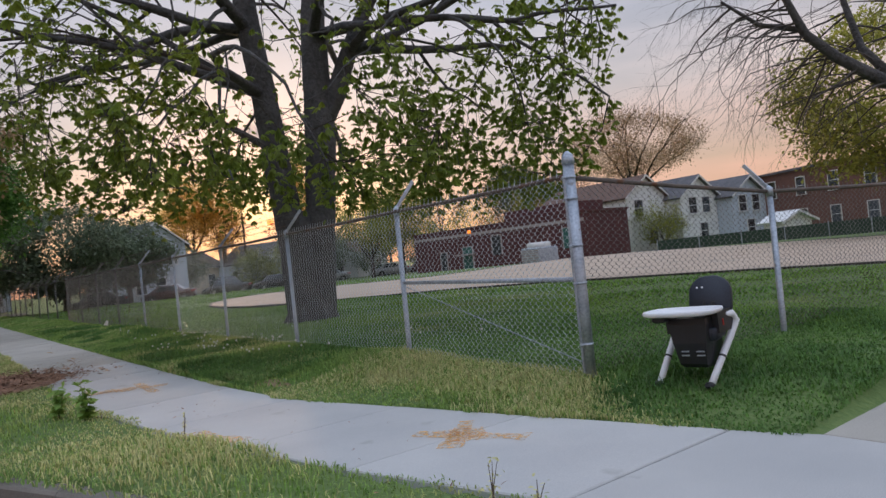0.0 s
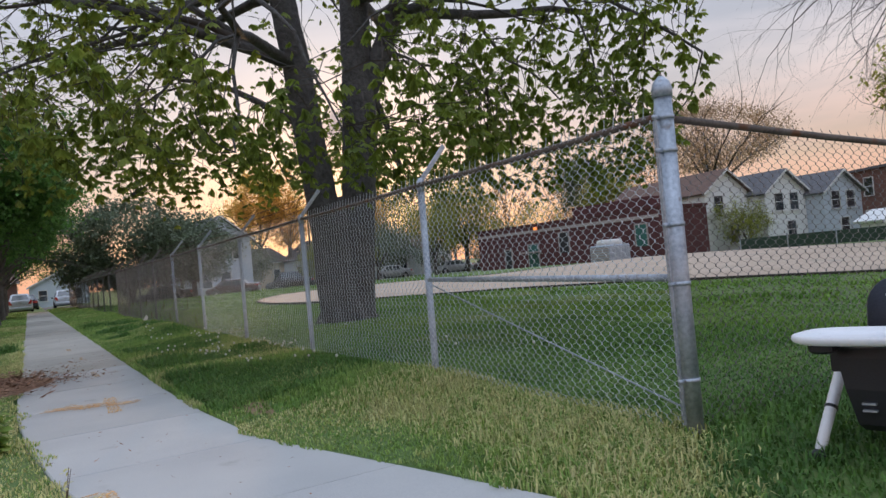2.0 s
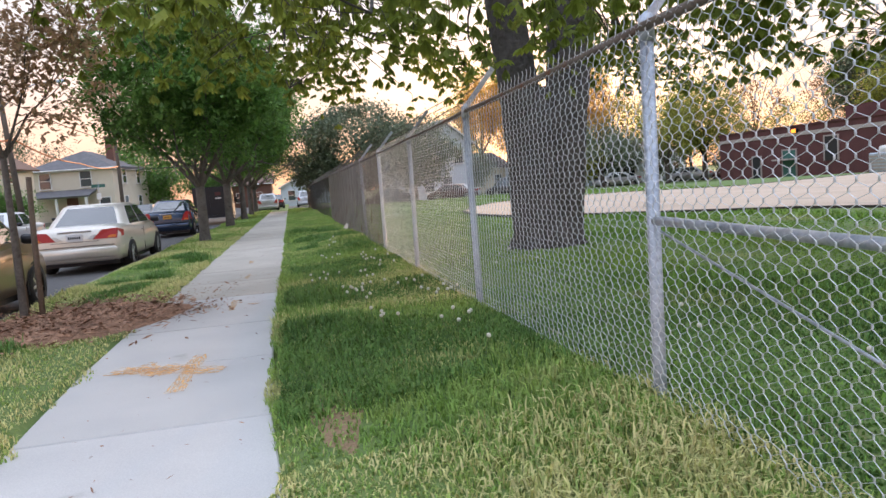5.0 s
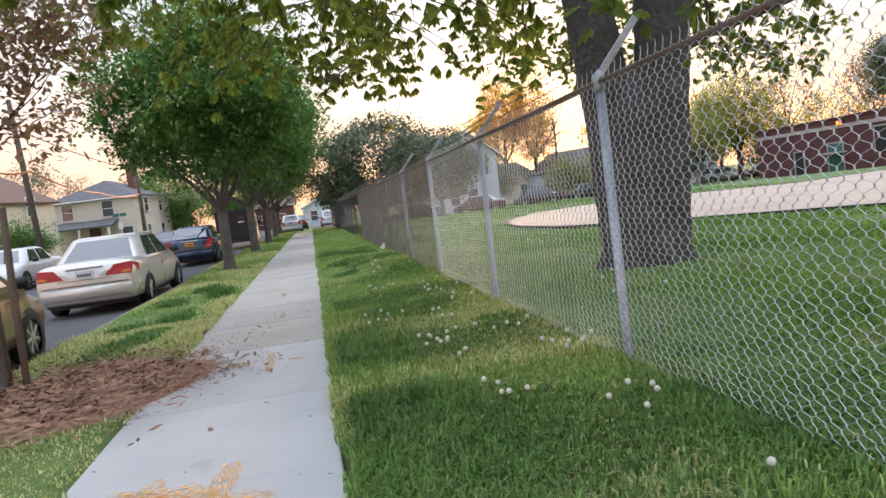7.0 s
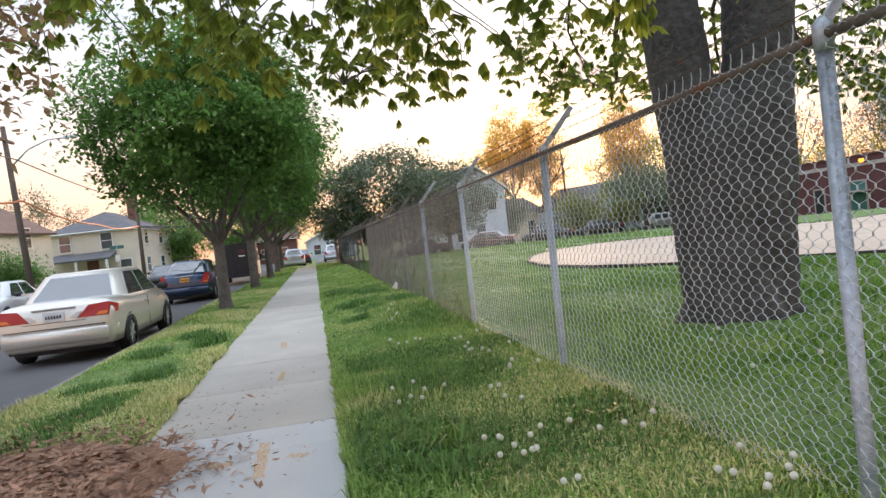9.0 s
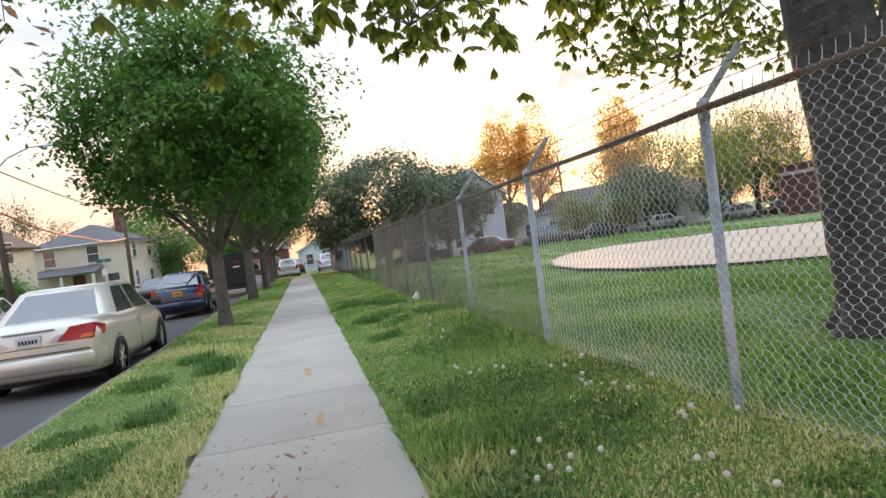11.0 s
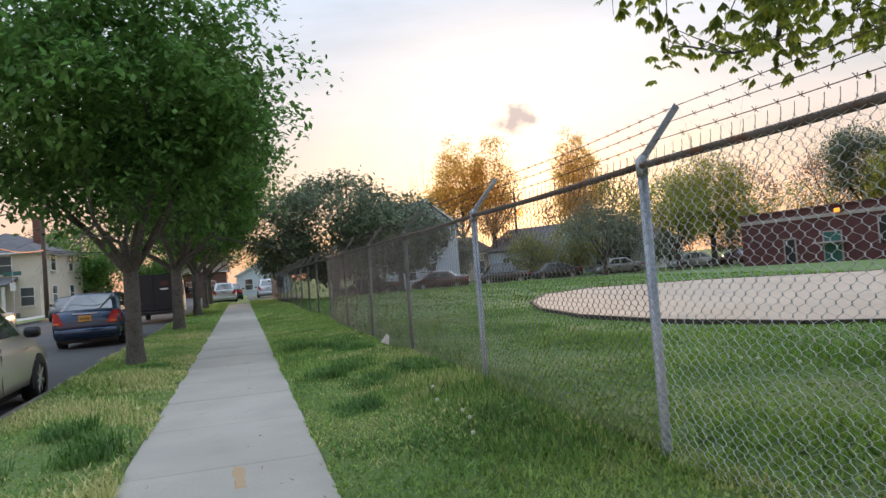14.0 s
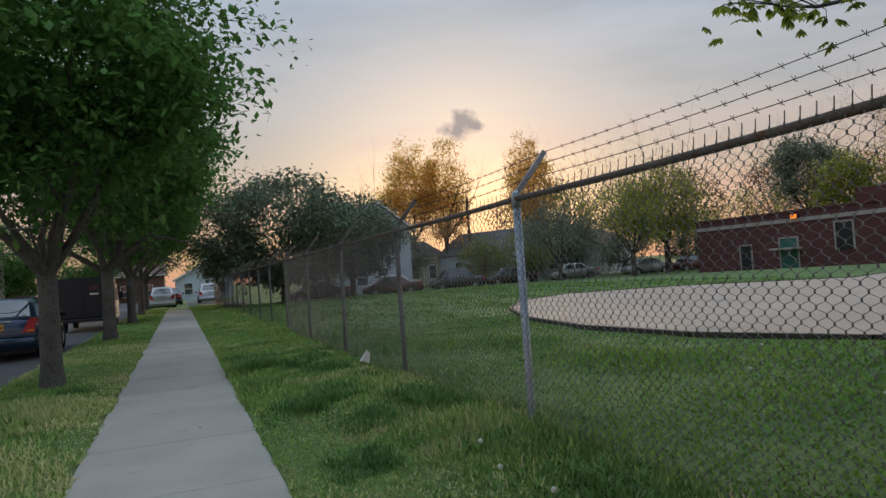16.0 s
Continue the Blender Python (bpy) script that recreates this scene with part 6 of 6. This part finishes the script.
street_pole((-9.0, 43.8, 0), 8.5, "leaning wooden utility pole with a lamp arm", -3, True)
street_pole((-9.2, 66, 0), 8.0, "wooden utility pole by the far houses")
street_pole((33.0, 83.6, -0.4), 9.5, "utility pole standing among the far trees")
# the first two cables carry the low sun's orange in their colour
for name, pts, r, mt, lb in (("overhead_cable", [(-9.0, 30, 5.6), (-9, 38, 4.9), (-9.0, 43.8, 5.0)], 0.05, M_SUNLITCABLE, "overhead cable strung between poles, coloured orange as lit by the sunset"), ("overhead_cable", [(-9.0, 43.8, 5.0), (-9.05, 55, 4.3), (-9.2, 66, 4.6)], 0.045, M_SUNLITCABLE, "overhead cable strung between poles, coloured orange as lit by the sunset"),
                             ("overhead_cable", [(-9.2, 66, 4.6), (-3, 67, 4.4), (4, 68, 4.6)], 0.03, M_CABLE, "black cable across the street"), ("overhead_cable", [(-9.0, 20, 7.2), (-9.0, 43.8, 6.9), (-9.2, 66, 6.6)], 0.03, M_CABLE, "black overhead cable along the street")):
    fine = []
    for a, b in zip(pts, pts[1:]):
        fine += [tuple(Vector(a).lerp(Vector(b), k / 6) - Vector((0, 0, 0.25 * math.sin(math.pi * k / 6)))) for k in range(6)]
    tagged(part(name, Geo().tube(fine + [pts[-1]], r, 6), mt), lb, "cable")
sign = thing("street_sign", pose(-8.9, 58, 0), "green street-name sign on a metal post", "sign")
part("post", Geo().tube([(0, 0, -0.2), (0, 0, 3.1)], 0.035, 8), M_GALV, sign)
part("sign_plate", Geo().box(-0.45, 0.45, -0.015, 0.015, 2.75, 2.98), M_GREENDOOR, sign)
part("sign_plate", Geo().box(-0.15, 0.15, -0.05, -0.037, 1.9, 2.35), M_TRIM, sign, "white parking sign plate")

# ---- sun ----
e = radians(4.2)
way = Vector((math.sin(radians(23.2)) * math.cos(e), math.cos(radians(23.2)) * math.cos(e), math.sin(e)))
sun_ball = part("setting_sun", Geo().ball(tuple(way * 2400), 12.0, 24, 14), M_SUNDISC, None, "", True)
tagged(sun_ball, "", "", "", "structure")

# ---- spray marks, flowers, litter ----


def spray(pts, width, seed):
    rg = random.Random(seed)
    l, r = [], []
    for i, (x, y) in enumerate(pts):
        x2, y2 = pts[min(i + 1, len(pts) - 1)]
        x1, y1 = pts[max(i - 1, 0)]
        d = Vector((x2 - x1, y2 - y1, 0)).normalized()
        n = Vector((-d.y, d.x, 0))
        wv = width * rg.uniform(0.6, 1.2)
        l.append(Vector((x, y, 0.0075)) + n * wv)
        r.append(Vector((x, y, 0.0075)) - n * wv)
    g = Geo()
    k = len(l)
    g.add(l + r, [(i, i + 1, k + i + 1, k + i) for i in range(k - 1)])
    return g


def run(a, b, n=7):
    return [(a[0] + (b[0] - a[0]) * k / n, a[1] + (b[1] - a[1]) * k / n) for k in range(n + 1)]


for i, (a, b, w) in enumerate((((2.86, 10.72), (3.68, 10.36), 0.10), ((3.46, 10.95), (3.42, 9.9), 0.06), ((3.0, 10.75), (3.35, 10.5), 0.15), ((4.08, 5.5), (4.47, 4.75), 0.09), ((4.52, 5.45), (4.0, 5.0), 0.08), ((4.15, 5.25), (4.4, 5.1), 0.16), ((3.0, 7.22), (3.18, 6.55), 0.12),
                               ((3.51, 13.79), (3.52, 13.05), 0.045), ((3.18, 13.43), (3.34, 13.43), 0.06), ((3.68, 13.4), (3.8, 13.35), 0.05), ((3.44, 18.4), (3.42, 18.95), 0.04), ((3.5, 16.0), (3.52, 16.5), 0.03))):
    tagged(part("spray_mark", spray(run(a, b), w, i), M_SPRAY), "faded orange spray mark on the pavement", "paint mark", "utility marks on the pavement")

puff = thing("dandelion", pose(4.9, 11.6, float(height(4.9, 11.6))), "white dandelion seed head on a thin stem", "dandelion", "dandelions in the grass")
part("seed_head", Geo().ball((0, 0, 0.17), 0.0148, 10, 7), M_PUFF, puff, "", True)
part("stem", Geo().tube([(0, 0, -0.02), (0.004, 0.006, 0.09), (0, 0, 0.16)], 0.0025, 5), M_STEM, puff)
rg = random.Random(3)
heads = []
for cx, cy, n, s in ((4.9, 10.6, 5, 0.12), (5.41, 10.25, 5, 0.1), (5.31, 9.2, 1, 0.1), (5.6, 11.5, 4, 0.12), (4.9, 12.2, 5, 0.15), (5.35, 14.6, 4, 0.2), (4.6, 14.2, 4, 0.15), (4.68, 16.4, 6, 0.2), (5.3, 15.2, 3, 0.15), (5.28, 13.9, 4, 0.1), (4.6, 13.7, 3, 0.08), (4.82, 12.1, 6, 0.09), (5.42, 12.15, 3, 0.1), (5.42, 11.2, 4, 0.08), (5.19, 12.2, 2, 0.1),
                     (5.25, 15.1, 3, 0.2), (5.0, 19.5, 2, 0.2), (5.0, 18.4, 3, 0.15), (5.1, 13.0, 4, 0.2), (6.9, 13.2, 4, 0.5), (7.9, 19.4, 4, 0.6), (8.9, 20.6, 3, 0.7), (6.7, 9.0, 3, 0.4)):
    heads += [(cx + rg.gauss(0, s) * 0.6, cy + rg.gauss(0, s) * 1.4) for _ in range(n)]
for x, y in heads:
    if x > 4.15 and abs(x - FENCE_X) > 0.08:
        copy_thing(puff, pose(x, y, float(height(x, y)) - rg.uniform(-0.03, 0.05), rg.uniform(-12, 12), rg.uniform(-12, 12), rg.uniform(0, 360)))
soil = [(4.40 + 0.16 * math.cos(a) * (1 + 0.2 * math.sin(3 * a)), 8.9 + 0.6 * math.sin(a) * (1 + 0.15 * math.cos(5 * a))) for a in np.linspace(0, 2 * math.pi, 24, endpoint=False)]
setting("bare_soil", Geo().add([(x, y, float(height(x, y)) - 0.004) for x, y in soil] + [(4.40, 8.9, float(height(4.40, 8.9)) + 0.022)], [(k, (k + 1) % 24, 24) for k in range(24)]), M_EARTH, "worn patch of bare brown soil")


def weed(at, tall, stems, label, seed, dead=False):
    """A loose plant of thin stems with narrow leaves."""
    rg_ = np.random.default_rng(seed)
    root = thing("weed", pose(*at), label, "weed", "weeds beside the pavement")
    for k in range(stems):
        a, o = rg_.uniform(0, 6.28), rg_.uniform(0.05, 0.35)
        h = tall * rg_.uniform(0.6, 1.1)
        pts = [(0, 0, -0.02), (0.2 * o * math.cos(a) * h, 0.2 * o * math.sin(a) * h, h * 0.4), (o * math.cos(a) * h, o * math.sin(a) * h, h)]
        st = part("stem", Geo().tube(pts, [0.004, 0.003, 0.0015], 5), M_STAKE if dead else M_STEM, root)
        along = [tuple(Vector(pts[1]).lerp(Vector(pts[2]), u)) for u in np.linspace(0, 1, 6)] + [tuple(Vector(pts[0]).lerp(Vector(pts[1]), u)) for u in (0.4, 0.7, 0.9)]
        for p in along * (1 if dead else 2):
            part("leaf", leaf_cloud([p], 0.03 if dead else 0.10, rg_, "oval", -0.2, 1, 0.012), M_DRY if dead else M_GRASS, st)


weed((2.55, 8.9, 0.0), 0.34, 7, "bushy green weed at the pavement's edge", 1)
weed((2.35, 9.3, 0.0), 0.28, 6, "bushy green weed at the pavement's edge", 2)
weed((2.9, 6.95, 0.0), 0.24, 4, "thin dry weed at the pavement's edge", 3, True)
weed((3.55, 4.05, 0.0), 0.20, 3, "thin dry weed at the pavement's edge", 4, True)
weed((3.62, 3.8, 0.0), 0.16, 3, "thin dry weed at the pavement's edge", 5, True)
scrap = thing("paper_scrap", pose(5.70, 24.8, 0.16, 0, 25, 20), "torn pale paper scrap caught at the fence", "litter")
part("sheet", Geo().loft([[(-0.06, -0.05, 0.0), (0.05, -0.06, 0.0), (0.06, 0.04, 0.01), (-0.04, 0.06, 0.0)], [(-0.02, -0.02, 0.16), (0.03, -0.03, 0.14), (0.02, 0.02, 0.15), (-0.01, 0.02, 0.17)]]), M_PAPER, scrap)

# ---- grass ----


def blades(n, x0, x1, y0, y1, tall, rng, keep, wide=0.006, clump=0.0, seed=0):
    """Single bent blades: three points at the foot and middle, one tip."""
    x, y = rng.uniform(x0, x1, n), rng.uniform(y0, y1, n)
    if clump:
        x, y = x + rng.normal(0, clump, n), y + rng.normal(0, clump, n)
    ok = keep(x, y)
    x, y = x[ok], y[ok]
    n = len(x)
    z = height(x, y) - 0.005
    z = np.where(z < -0.04, 0.0, z)
    patch = 0.55 + 0.45 * np.sin(1.9 * x + 0.8 * y + seed) * np.sin(1.3 * y - 1.1 * x) + 0.35 * np.sin(0.45 * y + 2 * x)
    h = tall * rng.uniform(0.45, 1.2, n) * np.clip(patch, 0.35, 1.3)
    a, lean = rng.uniform(0, 2 * np.pi, n), rng.uniform(0.25, 1.15, n)
    d = np.stack([np.cos(a) * lean, np.sin(a) * lean], 1)
    s = np.stack([-np.sin(a), np.cos(a)], 1) * (wide * rng.uniform(0.7, 1.4, n))[:, None]
    p = np.stack([x, y], 1)
    v = np.zeros((n, 5, 3))
    v[:, 0, :2], v[:, 1, :2] = p - s, p + s
    v[:, 2, :2], v[:, 3, :2] = p + d * h[:, None] * 0.35 + s * 0.8, p + d * h[:, None] * 0.35 - s * 0.8
    v[:, 4, :2] = p + d * h[:, None] * 0.95
    v[:, 0, 2] = v[:, 1, 2] = z
    v[:, 2, 2] = v[:, 3, 2] = z + h * 0.6
    v[:, 4, 2] = z + h * (1 - 0.45 * lean)
    b = np.arange(n)[:, None] * 5
    f = np.concatenate([np.concatenate([b, b + 1, b + 2, b + 3], 1), np.concatenate([b + 3, b + 2, b + 4, b + 4], 1)])
    return v.reshape(-1, 3), b


def thin(s):
    """The same blades as one narrow triangle each, for grass farther off."""
    v, b = s
    v = v.reshape(-1, 5, 3)[:, [0, 1, 4], :]
    return v.reshape(-1, 3), None


def grass(name, material, label, *sets):
    """Joins sets of blades into one mesh of quads and triangles."""
    me = bpy.data.meshes.new(name)
    vs, quads, tris, k = [], [], [], 0
    for v, b in sets:
        vs.append(v)
        if b is None:
            t0 = np.arange(len(v) // 3)[:, None] * 3 + k
            tris.append(np.concatenate([t0, t0 + 1, t0 + 2], 1))
            k += len(v)
            continue
        quads.append(np.concatenate([b, b + 1, b + 2, b + 3], 1) + k)
        tris.append(np.concatenate([b + 3, b + 2, b + 4], 1) + k)
        k += len(v)
    v, q, t = np.concatenate(vs), (np.concatenate(quads) if quads else np.zeros((0, 4), int)), np.concatenate(tris)
    me.vertices.add(len(v))
    me.vertices.foreach_set("co", v.astype(np.float32).ravel())
    me.loops.add(q.size + t.size)
    me.loops.foreach_set("vertex_index", np.concatenate([q.ravel(), t.ravel()]).astype(np.int32))
    me.polygons.add(len(q) + len(t))
    me.polygons.foreach_set("loop_start", np.concatenate([np.arange(len(q)) * 4, q.size + np.arange(len(t)) * 3]).astype(np.int32))
    me.update(calc_edges=True)
    me.materials.append(material)
    return tagged(new(name, me), label, "grass", "", "stuff")


def on_verge(x, y):
    edge, left = np.interp(y, WALK_Y, WALK_R), np.interp(y, WALK_Y, WALK_L)
    wob = 0.05 * np.sin(3.1 * y) + 0.035 * np.sin(8.3 * y + 1) + 0.02 * np.sin(21 * y)
    bed_ = ((x - 1.95) / 1.0) ** 2 + ((y - 13.3) / 1.25) ** 2 < 1
    bed_ |= (((x - 4.40) / 0.16) ** 2 + ((y - 8.9) / 0.6) ** 2 < 1) & (np.sin(7919 * x + 6353 * y) > 0.25)
    return (((x > edge - 0.02 + wob * 0.6) & (y > 3.36)) | ((x < left + 0.03 + wob) & (x > kerb_x(y) + 0.02))) & ~bed_


def inside_pad(x, y):
    px, py = np.array([p[0] for p in PAD]), np.array([p[1] for p in PAD])
    c = np.zeros(len(x), bool)
    j = len(px) - 1
    for i in range(len(px)):
        c ^= ((py[i] > y) != (py[j] > y)) & (x < (px[j] - px[i]) * (y - py[i]) / (py[j] - py[i] + 1e-9) + px[i])
        j = i
    return c


def on_lawn(x, y):
    return ~inside_pad(x, y) & ((x > FENCE_X - 0.1) | (y < CORNER_Y)) & (y > 3.36)


scatter = np.random.default_rng(8)


def round_corner(x, y):
    """The rank grass past the corner post, down to the pavement."""
    return (y < 5.4) & (x > 5.65 - 0.5 * (5.35 - y) + 0.12 * np.sin(5 * y) + scatter.normal(0, 0.16, len(x)))


def verge(x, y):
    return on_verge(x, y) & ~round_corner(x, y)


def dry(x, y):
    n = np.sin(2.3 * x + 1.1 * y) * np.sin(1.1 * y + 0.6) + 0.6 * np.sin(0.7 * y - 1.4 * x)
    bar = 0.45 - 0.95 * ((y < 8.3) & (x > 3.9)) - 0.25 * ((y > 11.6) & (y < 14)) - 1.2 * ((x < 2.7) & (y > 10.5) & (y < 17)) - 0.3 * (x < 2.7) + 0.75 * ((x > 3.9) & (y > 8.8) & (y < 11.4))
    return verge(x, y) & (n + scatter.normal(0, 0.45, len(x)) > bar)


def lush(x, y):
    """Where the grass grows long and dark: round the corner post's far side and in lobes along the verge."""
    n = np.sin(1.7 * x + 0.9 * y + 0.8) * np.sin(1.25 * y - 0.7 * x + 1.0) + 0.5 * np.sin(3.3 * y + 2.1 * x)
    lobes = on_verge(x, y) & (y > 8.3) & (n + scatter.normal(0, 0.3, len(x)) > 0.45 - 0.7 * ((y > 8.9) & (y < 11.5)))
    return lobes | (on_verge(x, y) & round_corner(x, y)) | (on_lawn(x, y) & (y < 9.5 + scatter.normal(0, 0.8, len(x))) & (x > FENCE_X + 0.05) & (x < 8.6 + scatter.normal(0, 0.6, len(x))))


def mown(x, y):
    return on_lawn(x, y) & ((y > 7.0 + scatter.normal(0, 0.8, len(x))) | (x > 8.2 + scatter.normal(0, 0.6, len(x))))


rng = np.random.default_rng(77)
grass("verge_grass", M_GRASS, "uneven green grass on the verge beside the pavement",
      blades(62000, 4.0, 5.95, 3.4, 14, 0.09, rng, verge, 0.0042), thin(blades(34000, 4.0, 5.95, 14, 22, 0.12, rng, on_verge, 0.009)), thin(blades(36000, 4.0, 5.95, 22, 36, 0.12, rng, on_verge, 0.014)), thin(blades(26000, 4.0, 5.95, 36, 66, 0.13, rng, on_verge, 0.026)),
      blades(34000, 0.7, 3.9, 3.6, 14, 0.075, rng, on_verge, 0.004), thin(blades(22000, 0.9, 2.65, 14, 24, 0.09, rng, on_verge, 0.009)), thin(blades(30000, 0.9, 2.65, 24, 40, 0.11, rng, on_verge, 0.014)), thin(blades(16000, 0.9, 2.65, 40, 66, 0.12, rng, on_verge, 0.026)))
grass("lush_grass", M_LUSH, "long dark green grass in lobes along the verge and round the corner post",
      blades(60000, 4.1, 5.9, 8.4, 16, 0.15, rng, lush, 0.0046), thin(blades(40000, 4.1, 5.9, 16, 30, 0.15, rng, lush, 0.011)), blades(88000, 4.6, 9.5, 3.4, 10.5, 0.095, rng, lush, 0.0055))
grass("lawn_grass", M_LAWN, "mown green lawn behind the fence",
      thin(blades(85000, 5.7, 11, 3.4, 14, 0.09, rng, mown, 0.010)), thin(blades(90000, 5.7, 12, 14, 30, 0.10, rng, on_lawn, 0.014)), thin(blades(60000, 11, 20, 3.4, 30, 0.10, rng, on_lawn, 0.022)), thin(blades(40000, 5.7, 24, 30, 60, 0.11, rng, on_lawn, 0.035)))
grass("dry_grass", M_DRY, "dry straw-coloured grass tufts on the verge",
      blades(80000, 4.0, 5.9, 3.4, 14, 0.10, rng, dry, 0.004), thin(blades(36000, 4.0, 5.9, 14, 24, 0.11, rng, dry, 0.009)), blades(48000, 0.8, 3.9, 3.6, 14, 0.09, rng, dry, 0.004), thin(blades(56000, 0.9, 2.65, 14, 34, 0.13, rng, dry, 0.010)))
tufts = []
for i, (tx, ty) in enumerate([(1.9, 15.7), (1.9, 16.1), (1.9, 20.9), (1.75, 15.4)] + [(0, 0)] * 26):
    left = i % 3 == 0
    cy = rng.uniform(11, 27)
    cx = rng.uniform(1.2, 2.3) if left else rng.uniform(4.4, 5.6)
    if tx:
        cx, cy = tx, ty
    tufts.append(blades(420, cx - 0.2, cx + 0.2, cy - 0.32, cy + 0.32, 0.21, rng, on_verge, 0.006, 0.05, i))
grass("grass_tufts", M_LUSH, "long green grass tufts standing above the verge", *tufts)
